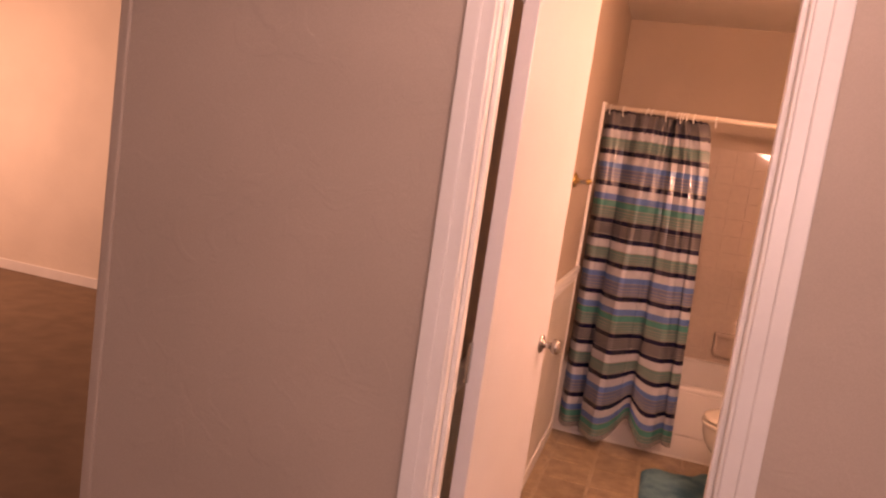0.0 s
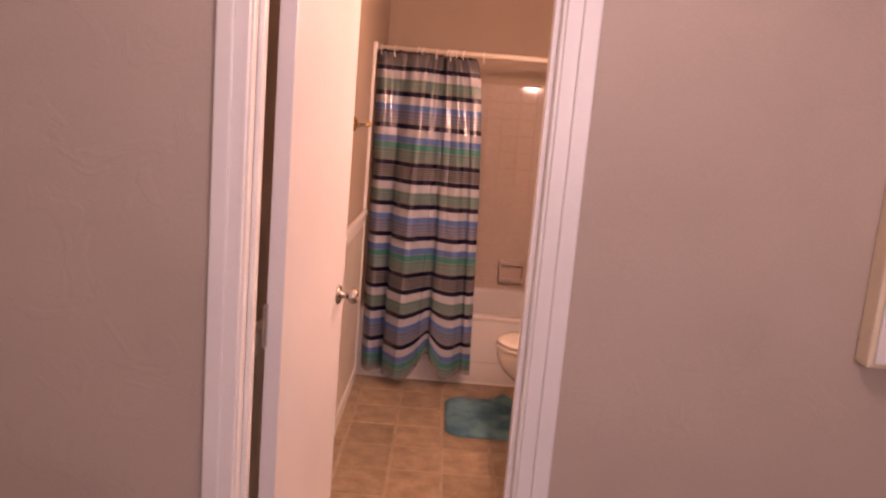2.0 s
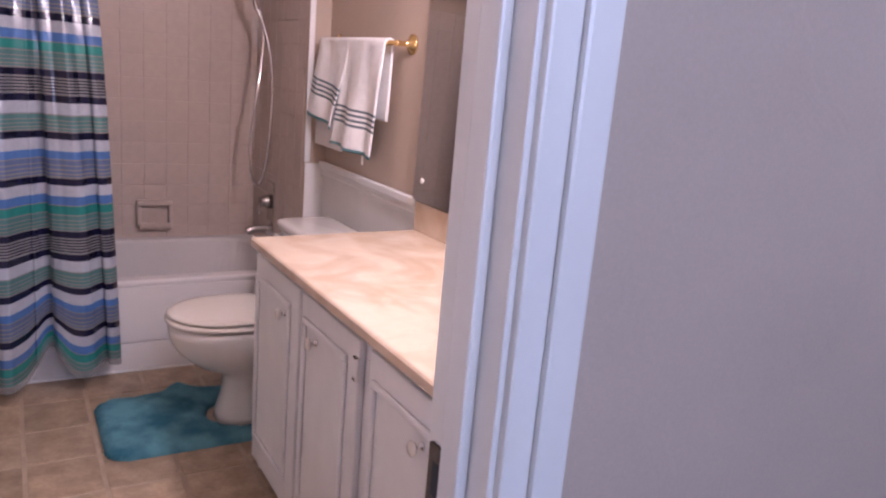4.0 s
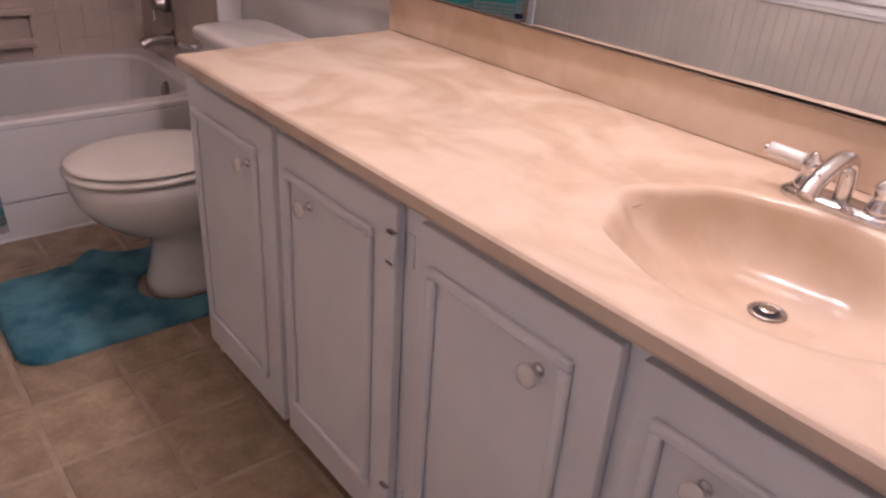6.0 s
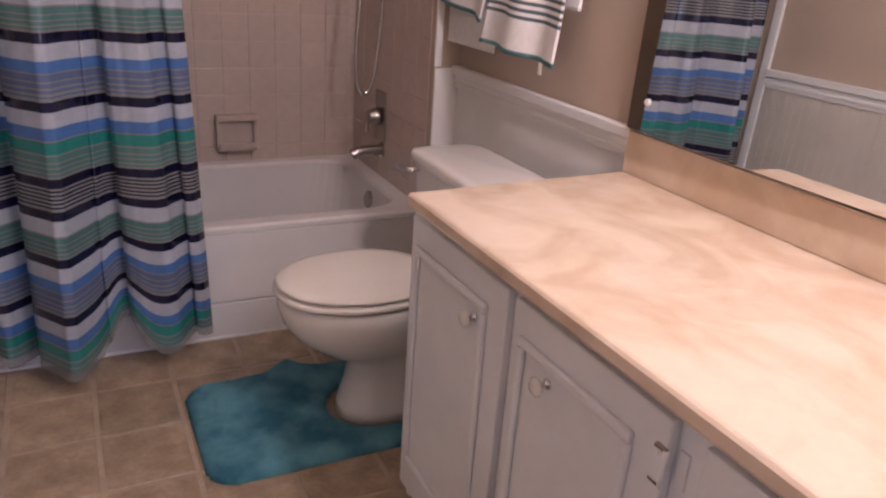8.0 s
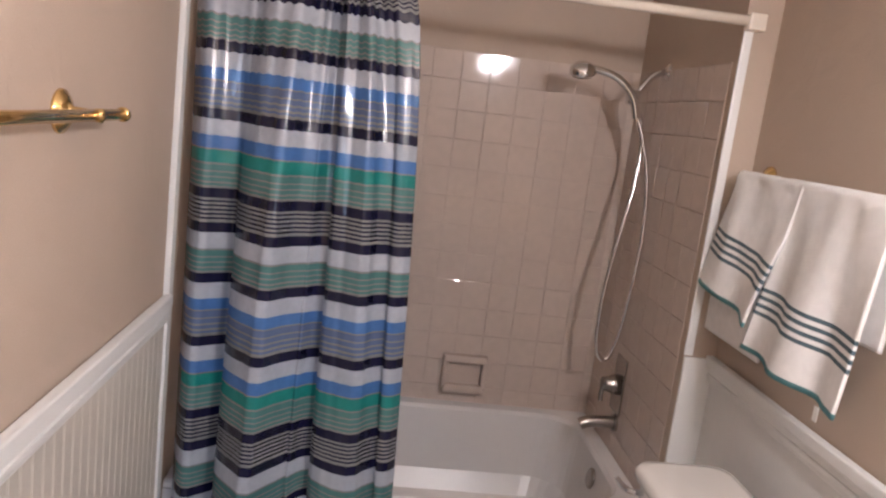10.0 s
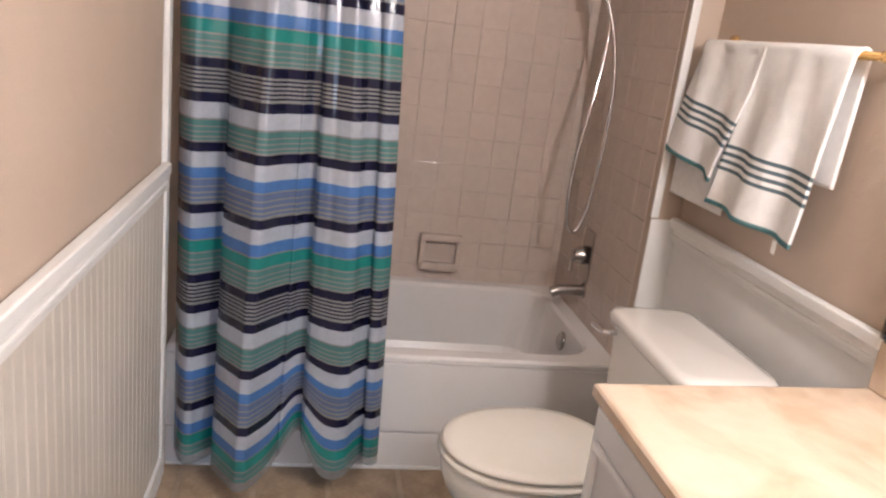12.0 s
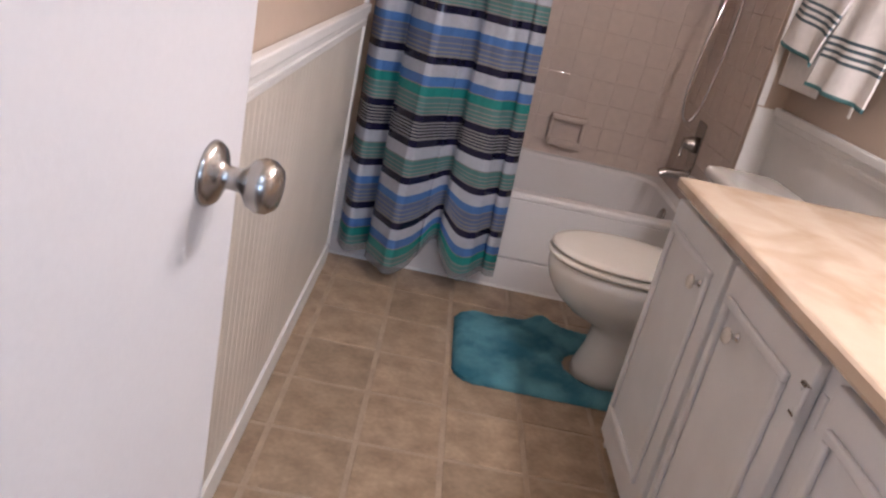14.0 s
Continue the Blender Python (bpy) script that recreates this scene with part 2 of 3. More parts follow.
# ---- shell ----
T = 0.12
structure("wall_west", box(XL - T, XL, YD, YB + T, 0, ZC), M_WALL, "tan painted wall above white beadboard wainscot", "wall")
structure("wall_east", box(XR, XR + T, YD, YB + T, 0, ZC), M_WALL, "tan painted wall behind vanity and toilet", "wall")
wall_back = structure("wall_north", box(XL, XR, YB, YB + T, 0, ZC), M_WALL, "tan painted wall above beige tub tile", "wall")
wall_plumb = structure("wall_alcove", box(XA, XR, 0.0, YB, 0, 2.44), M_WALL, "furred-out wall holding the shower plumbing", "wall")
bm = box(HALL_L, JL - 0.02, YH, YD, 0, ZC)
box(JR + 0.02, 2.4, YH, YD, 0, ZC, bm=bm)
box(JL - 0.02, JR + 0.02, YH, YD, DOOR_H + 0.02, ZC, bm=bm)
structure("wall_south", bm, M_HALL, "textured tan hall wall round the bathroom doorway", "wall")
structure("ceiling", box(XL - T, XR + T, YD, YB + T, ZC, ZC + 0.1), M_CEIL, "painted bathroom ceiling", "ceiling")
structure("ceiling_hall", box(-6.0, 2.52, -6.5, YD, ZC, ZC + 0.1), M_CEIL, "painted hall ceiling", "ceiling")
structure("ceiling_bedroom", box(-6.0, XL - T, YD, 1.2, ZC, ZC + 0.1), M_CEIL, "painted bedroom ceiling", "ceiling")
floor = structure("floor", box(XL - T, XR + T, YH, YB + T, -0.1, -0.003), M_VGROUT, "brown square-patterned vinyl floor with pale joints", "floor")
bm = box(-6.0, 2.52, -6.5, YH, -0.1, -0.002)
box(-6.0, XL - T, YH, 1.2, -0.1, -0.002, bm=bm)
structure("floor_carpet", bm, M_CARPET, "brown carpet of the hall and bedroom", "floor")
structure("wall_bedroom", box(-6.0, XL - T, 0.66, 0.78, 0, ZC), M_ROOM, "pale far wall of the bedroom", "wall")
bm = box(-6.12, -6.0, -6.5, -1.7, 0, ZC)
box(-6.12, -6.0, -0.3, 1.2, 0, ZC, bm=bm)
box(-6.12, -6.0, -1.7, -0.3, 0, 0.85, bm=bm)
box(-6.12, -6.0, -1.7, -0.3, 2.15, ZC, bm=bm)
structure("wall_bedroom_side", bm, M_ROOM, "bedroom wall with a window opening", "wall")
bm = box(-6.0, 0.2, -6.62, -6.5, 0, ZC)
box(1.7, 2.52, -6.62, -6.5, 0, ZC, bm=bm)
box(0.2, 1.7, -6.62, -6.5, 0, 1.15, bm=bm)
box(0.2, 1.7, -6.62, -6.5, 2.33, ZC, bm=bm)
structure("wall_hall_end", bm, M_HALL, "hall end wall with a window opening", "wall")
structure("wall_hall_side", box(2.4, 2.52, -6.5, YD, 0, ZC), M_HALL, "tan hall side wall", "wall")
structure("baseboard_bedroom", box(-6.0, XL - T, 0.645, 0.66, 0, 0.08, 0.003), M_TRIM, "white bedroom baseboard", "baseboard")
structure("trim_corner", box(HALL_L - 0.030, HALL_L, YH - 0.006, YD, 0, ZC, 0.008, 3), M_HALL, "rounded painted corner at the end of the hall wall", "trim")

# ---- doorway ----
JD0, JD1 = YH - 0.004, YD + 0.004
frame_thing = thing("door_frame", "white painted door frame with stepped casing", "door frame", kind="structure")
for nm, x0, x1 in (("jamb", JL - 0.02, JL), ("jamb", JR, JR + 0.02)):
    part(nm, box(x0, x1, JD0, JD1, 0, DOOR_H + 0.02, 0.002), M_TRIM, frame_thing)
part("jamb", box(JL, JR, JD0, JD1, DOOR_H, DOOR_H + 0.02, 0.002), M_TRIM, frame_thing)
part("stop", box(JL, JL + 0.011, YH + 0.025, YH + 0.055, 0, DOOR_H, 0.003), M_TRIM, frame_thing)
part("stop", box(JR - 0.011, JR, YH + 0.025, YH + 0.055, 0, DOOR_H, 0.003), M_TRIM, frame_thing)
part("stop", box(JL + 0.011, JR - 0.011, YH + 0.025, YH + 0.055, DOOR_H - 0.011, DOOR_H, 0.003), M_TRIM, frame_thing)


def casing(x_in, side, w):
    bm = box(min(x_in, x_in + side * w), max(x_in, x_in + side * w), YH - 0.012, YH, 0, DOOR_H + 0.06, 0.003)
    box(min(x_in + side * w * 0.45, x_in + side * w), max(x_in + side * w * 0.45, x_in + side * w), YH - 0.019, YH - 0.011, 0, DOOR_H + 0.06, 0.004, bm=bm)
    return bm


part("casing", casing(JL - 0.006, -1, 0.058), M_TRIM, frame_thing)
part("casing", casing(JR + 0.006, 1, 0.061), M_TRIM, frame_thing)
part("casing", box(JL - 0.063, JR + 0.063, YH - 0.019, YH, DOOR_H + 0.06, DOOR_H + 0.12, 0.004), M_TRIM, frame_thing)
part("casing", box(JR + 0.006, JR + 0.06, YD, YD + 0.014, 0, DOOR_H + 0.06, 0.004), M_TRIM, frame_thing)
sp = part("strike_plate", box(JR - 0.004, JR + 0.001, YD - 0.033, YD - 0.005, 0.950, 1.012, 0.001), M_STRIKE, frame_thing, "dark aged strike plate")
# solid dark piece in place of the shaded latch hole
part("hole_shade", box(JR - 0.0045, JR - 0.003, YD - 0.026, YD - 0.014, 0.965, 0.997), M_DARK, sp)

door = thing("bathroom_door", "white flush interior door standing open beside the wall", "door", (JL + 0.019, YD + 0.014, 0))
DW = 0.522
part("slab", box(-0.0, 0.035, 0, DW, 0.012, DOOR_H - 0.004, 0.0025), M_DOOR, door)
for z in (0.22, 1.02, 1.82):
    part("hinge", box(-0.004, 0.004, -0.012, 0.004, z - 0.045, z + 0.045, 0.002), M_NICKEL, door)


def knob():
    bm = lathe([(0.033, 0), (0.033, 0.003), (0.029, 0.008), (0.016, 0.012), (0.0115, 0.018), (0.0115, 0.032), (0.016, 0.037),
                (0.024, 0.043), (0.0275, 0.052), (0.0265, 0.061), (0.021, 0.068), (0.010, 0.071), (0.004, 0.0715)], 28)
    return bm


kn = part("knob", knob(), M_NICKEL, door, "round brushed nickel door knob", smooth=True)
kn.matrix_local = pose(0.035, DW - 0.060, 0.985, 0, 90, 0) @ Matrix.Scale(0.78, 4)
kb = part("knob", knob(), M_NICKEL, door, "round brushed nickel door knob", smooth=True)
kb.matrix_local = pose(0.0, DW - 0.060, 0.985, 0, -90, 0) @ Matrix.Scale(0.78, 4)
part("latch", box(0.006, 0.029, DW - 0.001, DW + 0.002, 0.955, 1.015, 0.0005), M_NICKEL, door)
door.rotation_euler = (0, 0, radians(-6.0))

# ---- wall thermostat box in the hall ----
tb = thing("wall_box", "cream plastic two-tier box on the hall wall", "thermostat")
M_CREAM = material("cream_plastic", (0.72, 0.60, 0.44), 0.4, var=0.05, scale=10, bump=0.03)
part("case", box(1.215, 1.36, YH - 0.045, YH, 1.075, 1.42, 0.006), M_CREAM, tb)
part("cover", box(1.225, 1.35, YH - 0.053, YH - 0.044, 1.245, 1.41, 0.003), M_TRIM, tb)
part("cover", box(1.225, 1.35, YH - 0.053, YH - 0.044, 1.085, 1.23, 0.003), M_TRIM, tb)

# ---- wainscot ----
RZ = 0.955
WY1 = -0.095
wain = thing("wainscot", "white beadboard wainscot with a moulded chair rail", "wainscot", kind="structure")
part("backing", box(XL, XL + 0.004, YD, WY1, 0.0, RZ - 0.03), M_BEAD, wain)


def rail(x0, side, y0, y1, zt):
    a, b = sorted((x0, x0 + side * 0.012))
    bm = box(a, b, y0, y1, zt - 0.075, zt - 0.012, 0.003)
    a, b = sorted((x0, x0 + side * 0.024))
    box(a, b, y0, y1, zt - 0.030, zt, 0.006, 3, bm=bm)
    a, b = sorted((x0, x0 + side * 0.016))
    box(a, b, y0, y1, zt - 0.062, zt - 0.050, 0.004, 2, bm=bm)
    return bm


part("chair_rail", rail(XL + 0.004, 1, YD, WY1, RZ), M_TRIM, wain)
part("baseboard", box(XL + 0.004, XL + 0.018, YD, WY1, 0, 0.075, 0.004), M_TRIM, wain)
structure("trim_west", box(XL, XL + 0.016, WY1, WY1 + 0.04, 0, 1.835, 0.004), M_TRIM, "white vertical trim at the tub edge", "trim")
structure("trim_east", box(XA - 0.004, XA + 0.022, -0.010, 0.0, 0.90, 1.80, 0.004), M_TRIM, "white vertical trim on the alcove corner", "trim")
east = thing("wainscot_east", "plain white wainscot panel with chair rail behind the toilet", "wainscot", kind="structure")
part("panel", box(XR - 0.006, XR, -0.935, 0.0, 0, 0.86), M_TRIM, east)
part("chair_rail", rail(XR - 0.006, -1, -0.935, 0.0, 0.905), M_TRIM, east)
part("baseboard", box(XR - 0.02, XR - 0.006, -0.90, 0.0, 0, 0.075, 0.004), M_TRIM, east)
part("panel", box(XA + 0.001, XR - 0.006, -0.008, 0.0, 0.0, 0.895, 0.002), M_TRIM, east)

# ---- tub ----
tub = thing("bathtub", "white enamelled alcove bathtub with a flat apron", "bathtub")
TZ = 0.395
x0, x1 = 0.004, XA - 0.002


def rounded(xa, xb, ya, yb, r, n=6):
    pts = []
    for cx, cy, a0 in ((xb - r, yb - r, 0), (xa + r, yb - r, 90), (xa + r, ya + r, 180), (xb - r, ya + r, 270)):
        for i in range(n + 1):
            a = radians(a0 + 90 * i / n)
            pts.append((cx + r * math.cos(a), cy + r * math.sin(a)))
    return pts


secs = [(rounded(x0, x1, 0.012, YB - 0.002, 0.004), 0.0), (rounded(x0, x1, 0.012, YB - 0.002, 0.004), TZ - 0.03),
        (rounded(x0, x1, 0.0, YB - 0.002, 0.006), TZ - 0.022), (rounded(x0, x1, 0.0, YB - 0.002, 0.008), TZ - 0.008), (rounded(x0 + 0.004, x1 - 0.004, 0.008, YB - 0.006, 0.01), TZ),
        (rounded(0.075, XA - 0.06, 0.062, YB - 0.055, 0.13), TZ), (rounded(0.085, XA - 0.07, 0.072, YB - 0.065, 0.13), TZ - 0.012),
        (rounded(0.14, XA - 0.10, 0.10, YB - 0.09, 0.14), 0.15), (rounded(0.20, XA - 0.14, 0.15, YB - 0.14, 0.12), 0.07)]
part("basin", loft(secs, True, True), M_TUB, tub, smooth=False)
part("apron", box(x0, x1, 0.000, 0.014, 0.131, TZ - 0.026, 0.004), M_TUB, tub)
part("apron_ledge", box(x0, x1, 0.002, 0.014, 0.0, 0.124, 0.004), M_TUB, tub)
part("overflow_plate", lathe([(0.036, 0), (0.035, 0.006), (0.028, 0.010), (0.004, 0.011)], 24), M_NICKEL, tub, "round overflow plate", True).matrix_local = pose(XA - 0.082, 0.355, 0.325, 0, -80, 0)
structure("trim_caulk", tube([(0.01, -0.006, 0.004), (XA, -0.006, 0.004)], 0.006, 8, 0), M_TRIM, "caulk line under the tub apron", "trim")

# ---- shower fittings ----
rod = thing("shower_rod", "cream shower curtain rod across the tub", "curtain rod")
RY, RODZ = 0.0, 1.818
part("bar", tube([(XL + 0.002, RY, RODZ), (XA + 0.02, RY - 0.03, RODZ)], 0.0135, 14, 0), M_ROD, rod, smooth=True)
part("flange", box(XA - 0.012, XA + 0.034, RY - 0.05, RY - 0.012, RODZ - 0.024, RODZ + 0.020, 0.006), M_ROD, rod)
part("flange", tube([(XL, RY, RODZ), (XL + 0.018, RY, RODZ)], 0.026, 16, 0), M_ROD, rod)

shower = thing("hand_shower", "chrome hand shower on an arm with a looped hose", "shower")
SY = 0.49
part("arm", tube([(XA, 0.50, 1.712), (XA - 0.045, 0.50, 1.70), (XA - 0.085, SY, 1.65), (1.315, SY, 1.607)], 0.010, 12), M_CHROME, shower, smooth=True)
part("flange", lathe([(0.028, 0), (0.027, 0.004), (0.014, 0.012), (0.011, 0.014)], 20), M_CHROME, shower, smooth=True).matrix_local = pose(XA, 0.50, 1.712, 0, -90, 0)
part("cradle", box(1.295, 1.335, SY - 0.02, SY + 0.02, 1.59, 1.64, 0.009, 3), M_CHROME, shower, smooth=True)
part("handle", tube([(1.330, SY - 0.02, 1.55), (1.308, SY - 0.03, 1.615), (1.25, SY - 0.035, 1.672), (1.155, SY - 0.035, 1.688)], 0.013, 12), M_CHROME, shower, smooth=True)
hd = part("spray_head", lathe([(0.012, 0.03), (0.025, 0.026), (0.040, 0.012), (0.044, 0.0), (0.042, -0.010), (0.036, -0.014), (0.003, -0.0145)], 28), M_CHROME, shower, "round chrome spray head", True)
hd.matrix_local = pose(1.125, SY - 0.035, 1.676, 18, -8, 0)
part("spray_face", lathe([(0.034, -0.0146), (0.033, -0.018), (0.003, -0.0182)], 24), M_STRIKE, hd, "grey spray nozzles")
hose = [(1.330, SY - 0.02, 1.56), (1.368, SY - 0.03, 1.47), (1.395, SY - 0.04, 1.36), (1.408, SY - 0.05, 1.22), (1.404, SY - 0.06, 1.06), (1.392, SY - 0.06, 0.90), (1.378, SY - 0.06, 0.79), (1.352, SY - 0.06, 0.722),
        (1.318, SY - 0.06, 0.735), (1.303, SY - 0.06, 0.82), (1.308, SY - 0.05, 0.96), (1.328, SY - 0.04, 1.12), (1.358, SY - 0.02, 1.28), (1.375, SY, 1.42), (1.365, SY + 0.01, 1.54), (1.325, SY + 0.01, 1.595)]
part("hose", tube(hose, 0.0072, 10, 2), M_CHROME, shower, "ribbed metal shower hose", True)

valve = thing("tub_valve", "brushed metal shower valve on a tall plate", "valve")
part("plate", box(XA - 0.010, XA, 0.455 - 0.055, 0.455 + 0.050, 0.535, 0.735, 0.004), M_NICKEL, valve)
part("boss", lathe([(0.036, 0), (0.034, 0.02), (0.026, 0.04), (0.024, 0.055), (0.004, 0.056)], 20), M_NICKEL, valve, smooth=True).matrix_local = pose(XA - 0.010, 0.452, 0.635, 0, -90, 0)
part("lever", tube([(XA - 0.055, 0.452, 0.635), (XA - 0.066, 0.448, 0.605), (XA - 0.066, 0.44, 0.575)], 0.008, 10), M_NICKEL, valve, smooth=True)
spout = thing("tub_spout", "brushed metal tub spout", "tub spout")
part("body", tube([(XA, 0.43, 0.503), (XA - 0.05, 0.43, 0.504), (XA - 0.105, 0.43, 0.500), (XA - 0.128, 0.43, 0.488)], 0.021, 14), M_NICKEL, spout, smooth=True)
part("flange", tube([(XA, 0.43, 0.503), (XA - 0.012, 0.43, 0.503)], 0.03, 18, 0), M_NICKEL, spout)

soap = thing("soap_dish", "beige ceramic soap dish set in the tile", "soap dish")
sx0, sx1, sz0, sz1, yf = 0.832, 1.002, 0.447, 0.592, YB - 0.0066
bm = box(sx0, sx1, yf - 0.040, yf, sz1 - 0.028, sz1, 0.009, 3)
box(sx0, sx0 + 0.020, yf - 0.036, yf, sz0 + 0.004, sz1 - 0.006, 0.008, 3, bm=bm)
box(sx1 - 0.020, sx1, yf - 0.036, yf, sz0 + 0.004, sz1 - 0.006, 0.008, 3, bm=bm)
part("rim", bm, M_SOAP, soap)
part("tray", box(sx0 + 0.004, sx1 - 0.004, yf - 0.056, yf, sz0, sz0 + 0.026, 0.011, 3), M_SOAP, soap)
part("tray_lip", box(sx0 + 0.010, sx1 - 0.010, yf - 0.058, yf - 0.048, sz0 + 0.012, sz0 + 0.036, 0.0045, 3), M_SOAP, soap)
part("recess", box(sx0 + 0.015, sx1 - 0.015, yf - 0.003, yf, sz0 + 0.02, sz1 - 0.02), M_SOAP, soap)


# ---- curtain ----
def resample(poly, n):
    d = [0]
    for a, b in zip(poly, poly[1:]):
        d.append(d[-1] + math.dist(a, b))
    out, k = [], 0
    for i in range(n):
        s = d[-1] * i / (n - 1)
        while k < len(d) - 2 and d[k + 1] < s:
            k += 1
        f = (s - d[k]) / max(1e-9, d[k + 1] - d[k])
        out.append((poly[k][0] + f * (poly[k + 1][0] - poly[k][0]), poly[k][1] + f * (poly[k + 1][1] - poly[k][1])))
    return out


def chaikin(p, n):
    for _ in range(n):
        q = [p[0]]
        for a, b in zip(p, p[1:]):
            q += [(a[0] * .75 + b[0] * .25, a[1] * .75 + b[1] * .25), (a[0] * .25 + b[0] * .75, a[1] * .25 + b[1] * .75)]
        q.append(p[-1])
        p = q
    return p


# stripe heights down the cloth, in millimetres, and their cloth
LINES_N = [(C_GREY, 6), (C_NAVY, 5)] * 5 + [(C_GREY, 8)]
LINES_G = [(C_GREY, 5), (C_GGREY, 15), (C_GREY, 4), (C_GGREY, 10), (C_GREY, 4), (C_GGREY, 9), (C_GREY, 5), (C_GGREY, 6), (C_GREY, 6)]
LINES_B = [(C_GREY, 4), (C_BGREY, 17), (C_GREY, 4), (C_BGREY, 12), (C_GREY, 5), (C_BGREY, 9), (C_GREY, 6), (C_BGREY, 6), (C_GREY, 8)]
REPEAT = ([(C_NAVY, 25)] + LINES_N + [(C_NAVY, 26), (C_WHITE, 42)] + LINES_G + [(C_NAVY, 26), (C_WHITE, 42), (C_BLUE, 29)] + LINES_B
          + [(C_NAVY, 26), (C_WHITE, 40), (C_BLUE, 32), (C_GREY, 4), (C_TEAL, 32)] + LINES_G)
rows = [(m, mm) for m, mm in [(C_NAVY, 14)] + REPEAT[1:] + REPEAT + REPEAT]
CLOTH = 1.752
cur = thing("shower_curtain", "striped blue teal navy and white shower curtain hanging from rings", "shower curtain")
top_line = chaikin([(0.018, 0.012), (0.070, -0.012), (0.115, 0.012), (0.165, -0.014), (0.215, 0.010), (0.255, -0.018), (0.30, -0.002), (0.335, -0.016), (0.385, 0.016), (0.400, -0.024), (0.414, 0.024),
                    (0.427, -0.024), (0.441, 0.022), (0.454, -0.018), (0.472, 0.014), (0.51, -0.012), (0.55, -0.002), (0.588, -0.010)], 2)
bot_line = chaikin([(0.034, 0.0), (0.056, -0.055), (0.086, -0.088), (0.130, -0.055), (0.170, -0.018), (0.166, -0.070), (0.160, -0.098), (0.205, -0.148), (0.258, -0.212), (0.312, -0.150), (0.368, -0.085),
                    (0.358, -0.115), (0.390, -0.085), (0.438, -0.062), (0.424, -0.105), (0.480, -0.140), (0.560, -0.150), (0.596, -0.105), (0.634, -0.075), (0.620, -0.105), (0.650, -0.110), (0.676, -0.075)], 1)
NC = 190
TL, BL = resample([(0.003 + (x - 0.018) * 0.925, y * 2.3) for x, y in top_line], NC), resample([(0.036 + (x - 0.034) * 0.955, y * 1.15) for x, y in bot_line], NC)
bm = bmesh.new()
mats = [C_NAVY, C_WHITE, C_GREY, C_BLUE, C_TEAL, C_BGREY, C_GGREY, C_SHEER]
heights, faces_mat = [0.0], []
for mat, mm in rows:
    steps = max(1, round(mm / 15))
    for k in range(steps):
        h = heights[-1] + mm / 1000 / steps
        if h > CLOTH:
            break
        heights.append(h)
        faces_mat.append(7 if h > CLOTH - 0.032 else mats.index(mat))
grid = []
ctop = RODZ - 0.010
for h in heights:
    f = h / CLOTH
    g = f ** 0.38
    ring = []
    for i in range(NC):
        x = TL[i][0] * (1 - g) + BL[i][0] * g
        y = TL[i][1] * (1 - g) + BL[i][1] * g
        lift = 0.12 * math.exp(-((x - 0.400) / 0.055) ** 2) * max(0, (f - 0.62) / 0.38) ** 2.0 + 0.035 * math.exp(-((x - 0.60) / 0.06) ** 2) * max(0, (f - 0.7) / 0.3) ** 2
        y += 0.004 * noise.noise(Vector((x * 9, f * 5, 2.0)))
        y += RY * (1 - f) - 0.012 * f
        z = ctop - h + lift - 0.012 * (1 - f) * (x / 0.6)
        z += 0.004 * math.sin(i * 0.9) * (1 - f) ** 6
        ring.append(bm.verts.new((x, y, z)))
    grid.append(ring)
for r, (a, b) in enumerate(zip(grid, grid[1:])):
    for i in range(NC - 1):
        fc = bm.faces.new((a[i], a[i + 1], b[i + 1], b[i]))
        fc.material_index = faces_mat[r]
        fc.smooth = True
cloth = part("cloth", bm, mats, cur)
sol = cloth.modifiers.new("thickness", "SOLIDIFY")
sol.thickness = 0.0012
for x in (0.040, 0.110, 0.235, 0.262, 0.335, 0.392, 0.407, 0.425, 0.440, 0.475, 0.580):
    ring = bmesh.new()
    lean = random.uniform(-14, 14)
    n, m = 20, 8
    vv = [[ring.verts.new(((0.024 + 0.003 * math.cos(2 * math.pi * j / m)) * math.cos(2 * math.pi * i / n), 0.003 * math.sin(2 * math.pi * j / m), (0.028 + 0.003 * math.cos(2 * math.pi * j / m)) * math.sin(2 * math.pi * i / n))) for j in range(m)] for i in range(n)]
    for i in range(n):
        for j in range(m):
            ring.faces.new((vv[i][j], vv[(i + 1) % n][j], vv[(i + 1) % n][(j + 1) % m], vv[i][(j + 1) % m]))
    o = part("ring", ring, M_RING, cur, "white plastic curtain ring", True)
    o.matrix_local = pose(x, RY - 0.008, RODZ - 0.014, 0, 0, 70 + lean)

# ---- toilet ----
toilet = thing("toilet", "white two-piece toilet with closed cream lid", "toilet")
cy = -0.545
sec = [(oval(1.07, cy, 0.155, 0.15, 0.105, 40, 2.6), 0.0), (oval(1.07, cy, 0.15, 0.145, 0.100, 40, 2.6), 0.03), (oval(1.07, cy, 0.130, 0.14, 0.088, 40, 2.4), 0.10), (oval(1.06, cy, 0.115, 0.14, 0.085, 40, 2.3), 0.165), (oval(1.05, cy, 0.125, 0.15, 0.095, 40, 2.3), 0.195),
       (oval(1.02, cy, 0.175, 0.18, 0.128, 40, 2.2), 0.228), (oval(1.00, cy, 0.212, 0.20, 0.158, 40, 2.1), 0.275), (oval(0.99, cy, 0.228, 0.21, 0.172, 40, 2.1), 0.315), (oval(0.985, cy, 0.235, 0.215, 0.178, 40, 2.1), 0.355), (oval(0.985, cy, 0.235, 0.22, 0.180, 40, 2.1), 0.383), (oval(0.985, cy, 0.222, 0.21, 0.168, 40, 2.1), 0.39)]
